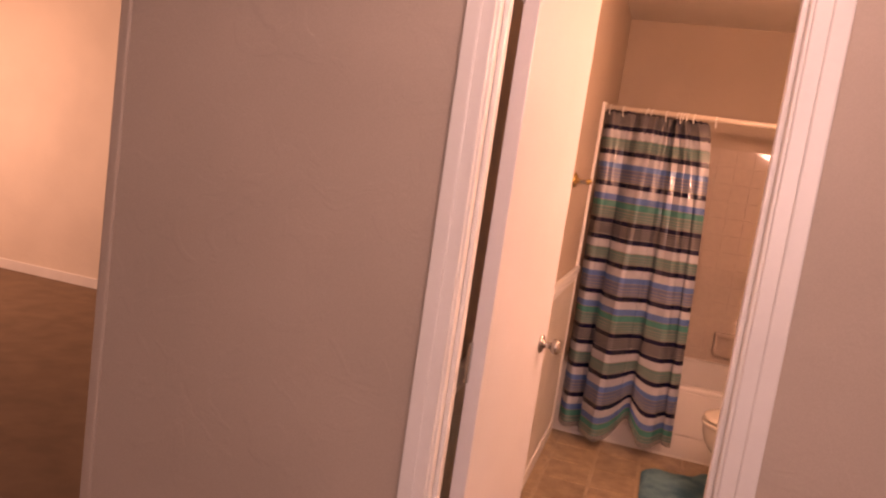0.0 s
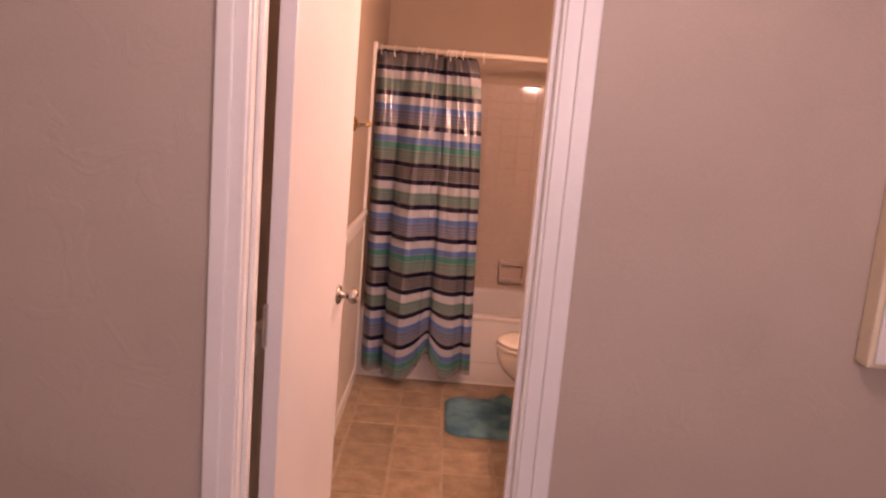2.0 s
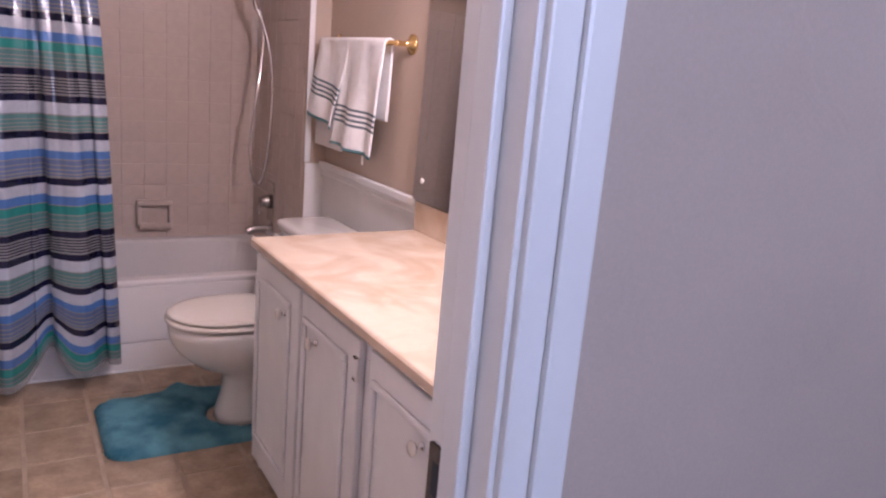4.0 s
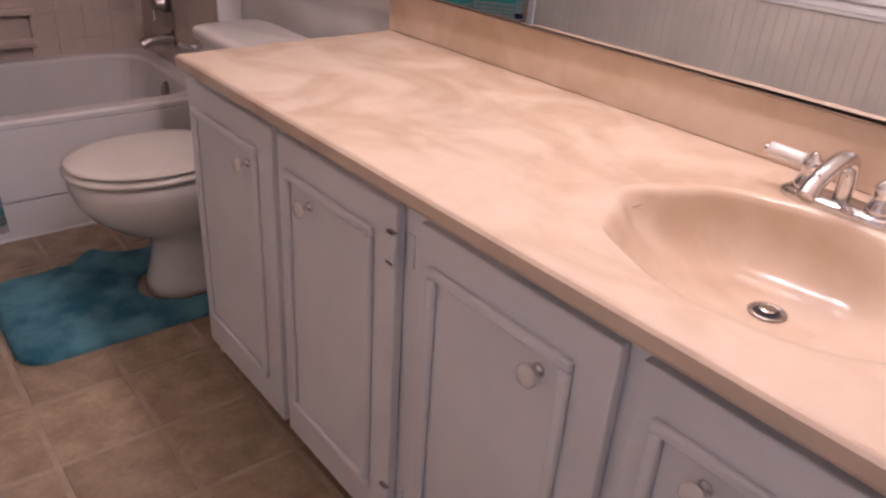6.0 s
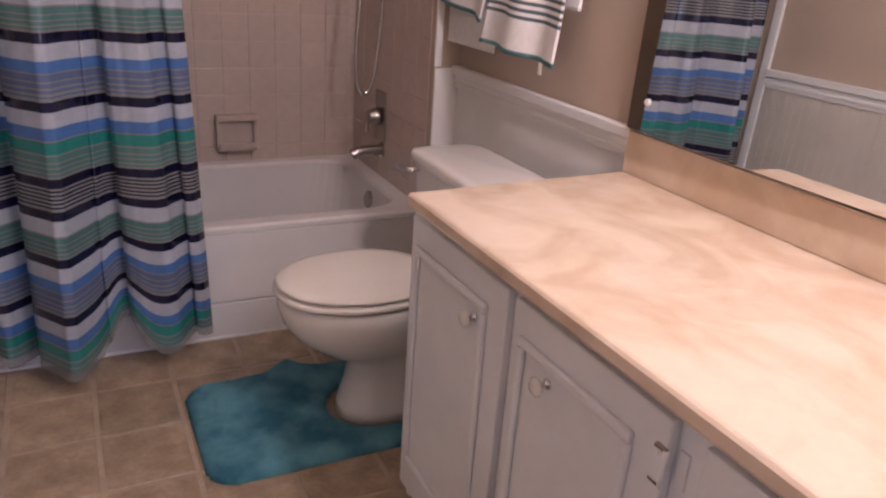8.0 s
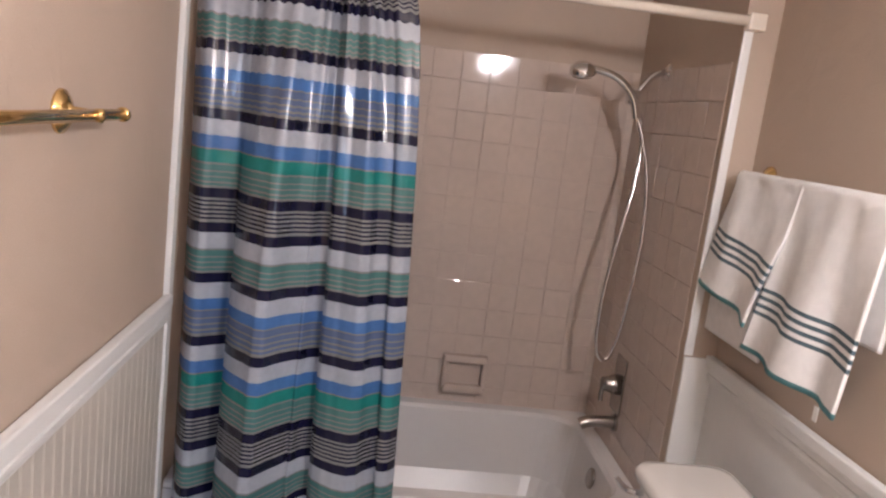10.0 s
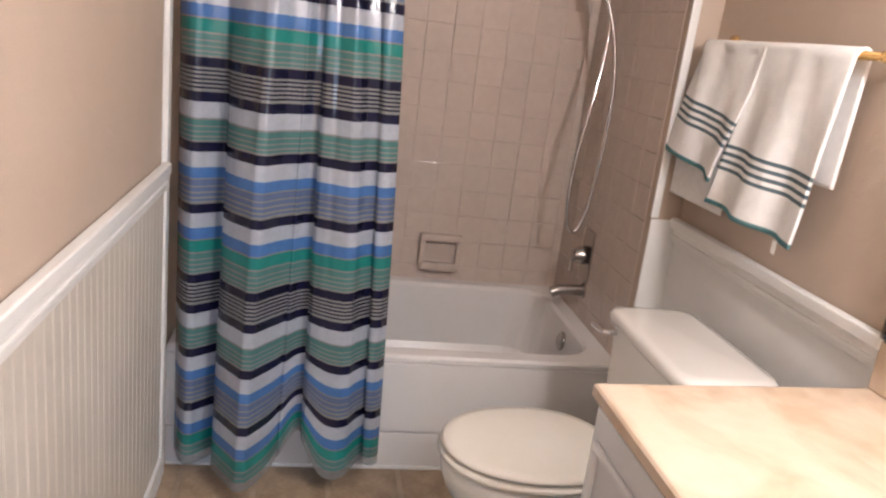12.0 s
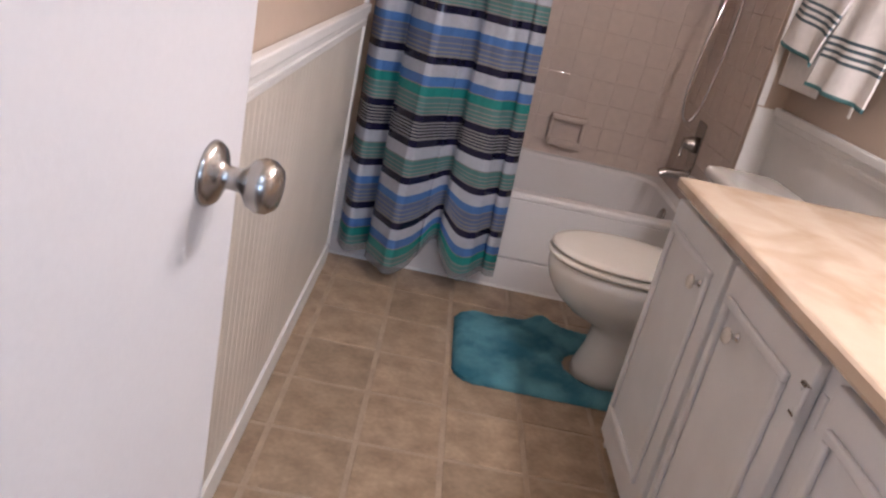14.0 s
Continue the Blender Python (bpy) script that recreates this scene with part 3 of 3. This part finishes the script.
part("bowl", loft(sec), M_CHINA, toilet, smooth=True)
part("deck", box(1.17, 1.40, cy - 0.12, cy + 0.12, 0.29, 0.388, 0.02, 3), M_CHINA, toilet, smooth=True)
part("trapway", box(1.13, 1.33, cy - 0.085, cy + 0.085, 0.0, 0.30, 0.03, 3), M_CHINA, toilet, smooth=True)


def slab_oval(z0, z1, g, dome=0.0):
    o = lambda k: oval(0.985, cy, 0.245 - g - k, 0.20 - k, 0.185 - g - k, 44, 2.15)
    s = [(o(0.006), z0), (o(0.0), z0 + 0.005), (o(0.0), z1 - 0.006), (o(0.006), z1)]
    if dome:
        s += [(o(0.03), z1 + dome * 0.5), (o(0.08), z1 + dome * 0.9), (o(0.13), z1 + dome)]
    return loft(s)


part("seat", slab_oval(0.395, 0.413, 0.0), M_SEAT, toilet, smooth=True)
part("lid", slab_oval(0.4185, 0.432, 0.006, 0.006), M_SEAT, toilet, "closed cream toilet lid", smooth=True)
for s in (-1, 1):
    part("hinge", box(1.165, 1.20, cy + s * 0.075 - 0.018, cy + s * 0.075 + 0.018, 0.39, 0.432, 0.007, 2), M_SEAT, toilet)
    part("bolt_cap", lathe([(0.014, 0), (0.013, 0.012), (0.007, 0.018), (0.002, 0.019)], 14), M_CHINA, toilet, smooth=True).matrix_local = pose(1.10, cy + s * 0.112, 0.0)
tx0, tx1, ty0, ty1, tzt = 1.20, 1.432, -0.778, -0.328, 0.722
secs = [(rounded(tx0 + 0.03, tx1, ty0 + 0.035, ty1 - 0.035, 0.03), 0.385), (rounded(tx0 + 0.015, tx1, ty0 + 0.018, ty1 - 0.018, 0.035), 0.50), (rounded(tx0 + 0.008, tx1, ty0 + 0.010, ty1 - 0.010, 0.035), tzt - 0.035)]
part("tank", loft(secs), M_CHINA, toilet, smooth=False)
secs = [(rounded(tx0 - 0.004, tx1 + 0.006, ty0 - 0.006, ty1 + 0.006, 0.05), tzt - 0.035), (rounded(tx0 - 0.008, tx1 + 0.008, ty0 - 0.010, ty1 + 0.010, 0.052), tzt - 0.028),
        (rounded(tx0 - 0.008, tx1 + 0.008, ty0 - 0.010, ty1 + 0.010, 0.052), tzt - 0.012), (rounded(tx0, tx1, ty0 - 0.002, ty1 + 0.002, 0.048), tzt - 0.003), (rounded(tx0 + 0.02, tx1 - 0.02, ty0 + 0.02, ty1 - 0.02, 0.04), tzt)]
part("tank_lid", loft(secs), M_CHINA, toilet, smooth=True)
part("flush_lever", tube([(tx0 + 0.01, ty1 - 0.06, 0.665), (tx0 - 0.022, ty1 - 0.06, 0.665), (tx0 - 0.028, ty1 - 0.03, 0.662), (tx0 - 0.028, ty1 + 0.015, 0.658)], 0.0075, 10), M_CHROME, toilet, "chrome flush lever", True)

# ---- contour rug ----
rug = thing("contour_rug", "teal plush contour rug round the toilet base", "rug")
bm = bmesh.new()
rx0, rx1, ry0, ry1 = 0.522, 1.10, -0.765, -0.298
n, m = 96, 100


def in_rug(x, y):
    rr = 0.075
    dx = max(rx0 + rr - x, x - (rx1 - rr), 0)
    dy = max(ry0 + rr - y, y - (ry1 - rr), 0)
    edge = rr - math.hypot(dx, dy)
    edge = min(edge, x - rx0, rx1 - x, y - ry0, ry1 - y) if dx == 0 or dy == 0 else edge
    c = math.hypot(max(0.0, 0) if x > 1.03 else (x - 1.03) * 0.9, y - cy) - 0.128
    return min(edge, c)


vs = {}
for i in range(n + 1):
    for j in range(m + 1):
        x, y = rx0 + (rx1 - rx0) * i / n, ry0 + (ry1 - ry0) * j / m
        e = in_rug(x, y)
        if e > -0.002:
            h = 0.006 + 0.024 * min(1, max(0, e) / 0.028) ** 0.5
            h += 0.007 * noise.noise(Vector((x * 16, y * 16, 0))) * min(1, max(0, e) / 0.03) + random.uniform(-0.0028, 0.0028)
            h += 0.038 * math.exp(-(((x - 0.83) / 0.05) ** 2 + ((y + 0.315) / 0.035) ** 2)) + 0.012 * math.exp(-(((x - 0.72) / 0.10) ** 2 + ((y + 0.43) / 0.05) ** 2))
            vs[i, j] = bm.verts.new((x + random.uniform(-.0012, .0012), y + random.uniform(-.0012, .0012), h))
for i in range(n):
    for j in range(m):
        q = [vs.get(k) for k in ((i, j), (i + 1, j), (i + 1, j + 1), (i, j + 1))]
        if None not in q:
            bm.faces.new(q).smooth = True
edge = [e for e in bm.edges if e.is_boundary]
ext = bmesh.ops.extrude_edge_only(bm, edges=edge)["geom"]
for g in ext:
    if isinstance(g, bmesh.types.BMVert):
        g.co.z = 0.001
part("plush_mat", bm, M_RUG, rug)

# ---- vanity ----
VX, VY0, VY1, VZ = 0.918, -0.945, YD, 0.797
SKEW = 0.017                # the end of the top runs slightly out of square
CX = 0.964


def build_top():
    """Cultured marble slab with an oval integral basin."""
    bm = bmesh.new()
    bx, by, ra, rb = 1.185, -2.205, 0.178, 0.230
    N = 128
    ov = [(bx + ra * math.cos(2 * math.pi * i / N), by + rb * math.sin(2 * math.pi * i / N)) for i in range(N)]
    outer = []
    X0, X1, Y0, Y1 = VX + 0.006, XR - 0.001, VY1 + 0.001, VY0 - 0.006
    for i in range(N):
        a = 2 * math.pi * i / N
        c, s = math.cos(a), math.sin(a)
        t = min(((X1 - bx) / c) if c > 1e-6 else ((X0 - bx) / c) if c < -1e-6 else 9, ((Y1 - by) / s) if s > 1e-6 else ((Y0 - by) / s) if s < -1e-6 else 9)
        outer.append((bx + t * c, by + t * s))
    for corner in ((X0, Y0), (X0, Y1), (X1, Y0), (X1, Y1)):
        k = min(range(N), key=lambda i: math.dist(outer[i], corner))
        outer[k] = corner
    outer = [(x, y + SKEW * (2 * (x - X0) / (X1 - X0) - 1)) if abs(y - Y1) < 1e-6 else (x, y) for x, y in outer]
    prof = [(1.16, 0.0), (1.10, 0.0), (1.04, 0.001), (1.0, -0.004), (0.965, -0.014), (0.92, -0.032), (0.82, -0.066), (0.64, -0.098), (0.42, -0.116), (0.20, -0.123), (0.075, -0.125)]
    rings = [[bm.verts.new((x, y, VZ)) for x, y in outer]]
    for k, dz in prof:
        ring = []
        for i, (x, y) in enumerate(ov):  # the wall under the faucet is steeper than the front
            a = 2 * math.pi * i / N
            flute = 0.042 * math.cos(8 * a + 0.4) * max(0.0, math.sin(a)) ** 1.5 * min(1, max(0, (1.12 - k) * 9)) * min(1, max(0, (k - 0.45) * 3))
            kk = (k + 0.3 * max(0.0, math.cos(a)) * k * max(0.0, 1 - k)) * (1 + flute)
            ring.append(bm.verts.new((bx + (x - bx) * kk + 0.066 * max(0, 1 - k), by + (y - by) * kk + 0.024 * max(0, 1 - k), VZ + dz * 0.9)))
        rings.append(ring)
    for a, b in zip(rings, rings[1:]):
        for i in range(N):
            f = bm.faces.new((a[i], a[(i + 1) % N], b[(i + 1) % N], b[i]))
            f.smooth = a is not rings[0]
    bm.faces.new(rings[-1])
    return bm


top = thing("countertop", "cream cultured marble vanity top with oval basin and backsplash", "countertop")
part("slab", build_top(), M_MARBLE, top)
edge_prof = [(0.010, 0.0), (0.004, -0.0015), (0.0, -0.006), (0.0, -0.024), (0.004, -0.031), (0.02, -0.034)]
bm = bmesh.new()
path = [((VX, VY1 + 0.001), (1, 0)), ((VX, VY0 - SKEW), (1, -1)), ((XR - 0.001, VY0 + SKEW), (0, -1))]
rings = [[bm.verts.new((p[0] + d[0] * o, p[1] + d[1] * o, VZ + dz + 0.0005)) for o, dz in edge_prof] for p, d in path]
for a, b in zip(rings, rings[1:]):
    for i in range(len(edge_prof) - 1):
        bm.faces.new((a[i], a[i + 1], b[i + 1], b[i]))
part("edge", bm, M_MARBLE, top)
part("underside", box(VX + 0.02, XR - 0.001, VY1 + 0.001, -2.55, VZ - 0.04, VZ - 0.02), M_MARBLE, top)
part("underside", box(VX + 0.02, XR - 0.001, -1.98, VY0 - 0.02, VZ - 0.04, VZ - 0.02), M_MARBLE, top)
part("backsplash", box(XR - 0.026, XR - 0.001, VY1 + 0.001, VY0 + SKEW - 0.004, VZ, VZ + 0.102, 0.004), M_MARBLE, top)
part("backsplash", box(VX + 0.03, XR - 0.02, VY1 + 0.001, VY1 + 0.02, VZ, VZ + 0.098, 0.004), M_MARBLE, top)
drain = part("drain", lathe([(0.026, 0), (0.026, 0.003), (0.023, 0.0045), (0.0185, 0.004), (0.018, 0.001), (0.004, 0.001)], 28), M_NICKEL, top, "chrome basin drain", True)
drain.matrix_local = pose(1.243, -2.183, VZ - 0.1122)
# flat dark disc gives the drain its inner shade by colour
part("drain_shade", lathe([(0.0175, 0.0005), (0.017, 0.003), (0.002, 0.0035)], 20), M_DARK, drain, "dark disc painted as the shade inside the drain opening")
part("plug", lathe([(0.012, 0.004), (0.012, 0.007), (0.009, 0.009), (0.002, 0.0095)], 20), M_NICKEL, drain)

cab = thing("vanity_cabinet", "white painted vanity cabinet with panelled doors and porcelain knobs", "cabinet")
part("end_panel", box(CX + 0.002, XR - 0.001, VY0 - 0.012, VY0 + 0.006, 0.0, VZ - 0.04, 0.001), M_CAB, cab)
part("face_frame", box(CX, CX + 0.018, VY1 + 0.001, VY0 + 0.008, 0.05, VZ - 0.038, 0.001), M_CAB, cab)
part("toe_kick", box(CX + 0.05, CX + 0.065, VY1 + 0.001, VY0 - 0.013, 0.0, 0.05), M_CAB, cab)
part("base", box(CX + 0.018, XR - 0.001, VY1 + 0.001, VY0 - 0.013, 0.05, 0.065), M_CAB, cab)


def cabinet_door(y_far, y_near, knob_y, hinge_y):
    """Slab door with applied picture moulding, porcelain knob and surface hinges."""
    zb, zt, xf = 0.047, 0.738, CX - 0.019
    d = part("door", box(xf, CX - 0.001, y_near, y_far, zb, zt, 0.004), M_CAB, cab)
    a, b, c, e = y_near + 0.058, y_far - 0.030, zb + 0.085, zt - 0.055
    w = 0.018
    for nm in ((a, b, e - w, e), (a, b, c, c + w), (a, a + w, c + w, e - w), (b - w, b, c + w, e - w)):
        bm = box(xf - 0.011, xf, *nm, 0.0052, 3)
        part("moulding", bm, M_CAB, d, smooth=True)
    k = part("knob", lathe([(0.010, 0), (0.0085, 0.003), (0.0055, 0.006), (0.0055, 0.015), (0.010, 0.0175), (0.010, 0.019)], 18), M_CHROME, d, smooth=True)
    k.matrix_local = pose(xf, knob_y, 0.636, 0, -90, 0)
    c2 = part("knob_cap", lathe([(0.0145, 0.019), (0.0165, 0.0215), (0.0165, 0.0245), (0.013, 0.028), (0.006, 0.0295), (0.002, 0.0297)], 22), M_CHINA, d, "white porcelain knob face", True)
    c2.matrix_local = pose(xf, knob_y, 0.636, 0, -90, 0)
    if hinge_y is not None:
        for z in (0.668, 0.150):
            h = box(xf - 0.006, xf + 0.001, y_near, y_near + 0.018, z - 0.028, z + 0.028, 0.0012)
            box(CX - 0.004, CX + 0.001, y_near - 0.024, y_near - 0.006, z - 0.028, z + 0.028, 0.0012, bm=h)
            part("hinge", h, M_CAB, d, "painted-over surface hinge")
            part("knuckle", tube([(xf - 0.004, y_near - 0.003, z - 0.028), (xf - 0.004, y_near - 0.003, z + 0.028)], 0.0042, 10, 0), M_CAB, d, "painted hinge knuckle", True)
            for dz in (-0.026, 0.026):
                part("hinge_end", box(xf - 0.0065, xf + 0.001, y_near - 0.004, y_near + 0.019, z + dz - 0.003, z + dz + 0.003, 0.001, 1), M_NICKEL, d, "dark bared hinge edge")
            for dz in (-0.018, 0.018):
                part("screw", tube([(xf - 0.0075, y_near + 0.010, z + dz), (xf - 0.004, y_near + 0.010, z + dz)], 0.003, 8, 0), M_CAB, cab)


cabinet_door(-0.938, -1.338, -1.232, None)
cabinet_door(-1.362, -1.742, -1.478, -1.746)
cabinet_door(-1.798, -2.168, -2.055, None)
cabinet_door(-2.196, -2.575, -2.300, None)

faucet = thing("faucet", "chrome two-handle basin faucet with porcelain levers", "faucet")
fx, fy = 1.400, -2.170
part("base_plate", loft([(oval(fx, fy, 0.030, 0.030, 0.085, 36, 3), VZ), (oval(fx, fy, 0.030, 0.030, 0.085, 36, 3), VZ + 0.009), (oval(fx, fy, 0.024, 0.024, 0.078, 36, 3), VZ + 0.014)]), M_CHROME, faucet, smooth=True)
part("spout", tube([(fx, fy, VZ + 0.01), (fx, fy, VZ + 0.065), (fx - 0.03, fy, VZ + 0.085), (fx - 0.095, fy, VZ + 0.066), (fx - 0.12, fy, VZ + 0.045)], 0.0125, 14), M_CHROME, faucet, smooth=True)
for s in (-1, 1):
    hy = fy + s * 0.052
    part("handle_base", lathe([(0.021, 0.012), (0.019, 0.022), (0.013, 0.034), (0.014, 0.042), (0.017, 0.048), (0.013, 0.056), (0.007, 0.060), (0.006, 0.066), (0.002, 0.068)], 22), M_CHROME, faucet, smooth=True).matrix_local = pose(fx, hy, VZ)
    out = Vector((-0.2, s * 1.0, 0.10)).normalized()
    p0 = Vector((fx, hy, VZ + 0.050))
    lv = part("lever", tube([p0 + out * 0.012, p0 + out * 0.03, p0 + out * 0.064], 0.0108, 12, 1), M_CHINA, faucet, "white porcelain lever", True)
    part("lever_tip", tube([p0 + out * 0.062, p0 + out * 0.070], 0.006, 10, 0), M_CHROME, lv)

# ---- mirror ----
mir = thing("wall_mirror", "large frameless wall mirror above the backsplash", "mirror")
MZ0 = VZ + 0.110
my0, my1 = VY1 + 0.006, -0.948
glass = part("glass", box(-0.003, 0.003, (my0 - my1) / 2, (my1 - my0) / 2, -0.44, 0.44, 0.0012, 1), M_SILVER, mir)
glass.matrix_local = pose(XR - 0.0275, (my0 + my1) / 2, MZ0 + 0.441, 0, 1.1, 0.5)
part("channel", box(XR - 0.036, XR - 0.020, VY1 + 0.02, -0.950, MZ0 - 0.0055, MZ0 - 0.0035), M_NICKEL, mir, "thin dark metal bottom channel")
part("clip", tube([(XR - 0.048, -1.005, 0.978), (XR - 0.030, -1.005, 0.978)], 0.008, 14, 0), M_RING, mir, "clear round mirror clip")

# ---- added hall ceiling lamp, an unseen body for the fill light ----
hl = thing("added_ceiling_lamp", "added round white glass ceiling lamp in the hall, a body for the fill light", "ceiling lamp", (0.50, -3.55, ZC))
part("canopy", lathe([(0.15, -0.025), (0.155, -0.012), (0.15, 0.0)], 32), M_TRIM, hl, smooth=True)
part("lens", lathe([(0.010, -0.062), (0.07, -0.055), (0.115, -0.040), (0.13, -0.026)], 32), M_GLASS, hl, "glowing opal glass lens of the added lamp", True)

# ---- vanity light bar ----
lb = thing("vanity_light", "chrome vanity light bar with opal globes", "wall lamp")
part("bar", box(XR - 0.05, XR - 0.001, -2.18, -1.36, 1.83, 1.93, 0.006), M_CHROME, lb)
for i in range(3):
    o = part("globe", lathe([(0.012, -0.04), (0.030, -0.026), (0.040, 0.0), (0.030, 0.026), (0.012, 0.038), (0.002, 0.040)], 20), M_GLASS, lb, "lit opal globe", True)
    o.matrix_local = pose(1.30, -1.50 - 0.27 * i, 1.88, 0, -90, 0)
    part("socket", tube([(XR - 0.05, -1.50 - 0.27 * i, 1.88), (1.335, -1.50 - 0.27 * i, 1.88)], 0.018, 14, 0), M_CHROME, lb)

# ---- towel bars ----
def rosette(x, side, y, z, parent):
    o = part("rosette", lathe([(0.036, 0), (0.035, 0.005), (0.028, 0.007), (0.027, 0.011), (0.018, 0.014), (0.010, 0.020), (0.0085, 0.05), (0.011, 0.056), (0.011, 0.066), (0.004, 0.070)], 26), M_BRASS, parent, smooth=True)
    o.matrix_local = pose(x, y, z, 0, 90 * side, 0)


wbar = thing("towel_bar", "brass towel bar mounted on the tan wall, empty", "towel bar")
part("bar", tube([(XL + 0.055, -1.36, 1.415), (XL + 0.055, -0.625, 1.415)], 0.0095, 14, 0), M_BRASS, wbar, smooth=True)
for yb in (-1.30, -0.745):
    rosette(XL, 1, yb, 1.415, wbar)
part("finial", lathe([(0.0095, 0), (0.013, 0.004), (0.013, 0.010), (0.008, 0.016), (0.002, 0.018)], 14), M_BRASS, wbar, smooth=True).matrix_local = pose(XL + 0.055, -0.626, 1.415, -90, 0, 0)
ebar = thing("towel_bar", "brass towel bar carrying a white towel", "towel bar")
BX, BZ = XR - 0.062, 1.420
part("bar", tube([(BX, -0.790, BZ), (BX, -0.09, BZ)], 0.0085, 14, 0), M_BRASS, ebar, smooth=True)
for yb in (-0.782, -0.10):
    rosette(XR, -1, yb, BZ, ebar)


def towel_panel(top_y0, top_y1, bot_y0, bot_y1, drop0, drop1, back, bulge, folds, seed):
    """One hanging fold of the towel: over the bar, front fall and shorter back fall."""
    bm = bmesh.new()
    nu = 48
    edges = [0.0, 0.012, 0.0945, 0.1035, 0.1135, 0.1225, 0.1325, 0.1415, 0.1515, 0.1605]
    edges = sorted(edges + [0.032, 0.052, 0.072] + [0.175 + 0.0125 * k for k in range(5)])
    more = 52
    nv = len(edges) - 1 + more
    grid = []
    total = lambda u: back + 0.05 + (drop0 + (drop1 - drop0) * u)
    for j in range(nv + 1):
        row = []
        for i in range(nu + 1):
            u = i / nu
            L = total(u)
            left = edges[nv - j] if nv - j < len(edges) else edges[-1] + (L - edges[-1]) * (nv - j - len(edges) + 1) / more
            s = L - left - back
            if s < 0:
                z, x = BZ + s, BX + 0.014
                f = -s
            elif s < 0.05:
                a = math.pi * s / 0.05
                z, x = BZ + 0.0145 * math.sin(a), BX + 0.0145 * math.cos(a)
                f = 0
            else:
                f = s - 0.05
                z, x = BZ - f, BX - 0.014
            k = min(1, f / 0.42)
            y0 = top_y0 + (bot_y0 - top_y0) * k ** 1.2
            y1 = top_y1 + (bot_y1 - top_y1) * k ** 1.2
            y = y0 + (y1 - y0) * u
            if s > 0.05:
                x -= bulge * k * (0.6 + 0.5 * math.sin(folds * u * 6.28 + seed)) + 0.012 * noise.noise(Vector((y * 13, z * 4, seed)))
            row.append(bm.verts.new((min(x, XR - 0.012), y, z)))
        grid.append(row)
    for j in range(nv):
        for i in range(nu):
            f = bm.faces.new((grid[j][i], grid[j][i + 1], grid[j + 1][i + 1], grid[j + 1][i]))
            f.smooth = True
            k = nv - j - 1
            left = (edges[k] + edges[k + 1]) / 2 if k + 1 < len(edges) else 1.0
            if left < 0.012:
                f.material_index = 1
            elif any(abs(left - c) < 0.003 for c in (0.099, 0.118, 0.137, 0.156)):
                f.material_index = 2
    return bm


towel = thing("hand_towel", "white terry towel with slate stripes over the brass bar", "towel")
for nm, args in (("fold", (-0.085, -0.395, 0.060, -0.305, 0.300, 0.345, 0.435, 0.040, 1.1, 0.2)), ("fold", (-0.385, -0.725, -0.300, -0.705, 0.400, 0.415, 0.275, 0.040, 1.6, 3.3))):
    o = part(nm, towel_panel(*args), [M_TOWEL, M_TEAL_T, M_STRIPE_T], towel)
    sol = o.modifiers.new("thickness", "SOLIDIFY")
    sol.thickness, sol.offset = 0.007, 0.0

tag = box(BX - 0.050, BX - 0.048, -0.664, -0.650, 0.982, 1.012)
part("care_tag", tag, M_RING, towel, "small white care tag")

# ---- boards, wall tiles and floor tiles ----
PITCH = 0.0405
zb, zt = 0.075, RZ - 0.074
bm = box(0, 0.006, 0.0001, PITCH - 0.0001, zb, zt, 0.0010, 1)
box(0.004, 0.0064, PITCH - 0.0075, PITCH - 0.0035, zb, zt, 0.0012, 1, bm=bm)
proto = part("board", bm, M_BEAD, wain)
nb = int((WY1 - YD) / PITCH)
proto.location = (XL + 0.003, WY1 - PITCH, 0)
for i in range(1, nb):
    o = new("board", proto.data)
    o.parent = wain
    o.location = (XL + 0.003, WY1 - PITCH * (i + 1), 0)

TP = 0.105
ZT0 = 1.718
bm = box(0.0008, TP - 0.0008, -0.0028, 0.0, 0.0008, TP - 0.0008, 0.0021, 2)
tile_me = to_object("tile", bm, M_TILE)
tile_data = tile_me.data
bpy.data.objects.remove(tile_me)
structure("tile_bed", box(XL + 0.002, XA, YB - 0.003, YB, TZ - 0.02, ZT0), M_GROUT, "beige grout bed of the back wall tile", "wall")
for r in range(13):
    z = ZT0 - TP * (r + 1)
    if z < TZ - 0.06:
        break
    for c in range(14):
        x = 0.661 - TP * 6 + TP * c
        if x < XL or x + TP > XA + 0.004:
            continue
        o = new("tile", tile_data)
        o.parent = wall_back
        o.location = (x, YB - 0.003, z)
        o.rotation_euler = (radians(random.gauss(0, 0.12)), 0, radians(random.gauss(0, 0.12)))
    for c in range(7):
        o = new("tile", tile_data)
        o.parent = wall_plumb
        o.matrix_local = pose(XA - 0.0, YB - 0.012 - TP * c, z, random.gauss(0, 0.2), 0, -90 + random.gauss(0, 0.2))

FX, FY = 0.2205, 0.2338
bm = box(0.007, FX - 0.007, 0.007, FY - 0.007, -0.004, 0.0, 0.0015, 1)
ft = to_object("floor_tile", bm, M_VINYL)
ft_data = ft.data
bpy.data.objects.remove(ft)
for i in range(-1, 7):
    for j in range(-10, 3):
        x, y = 0.0665 + FX * i, -0.447 + FY * j
        o = new("floor_tile", ft_data)
        o.parent = floor
        o.location = (x, y, 0)
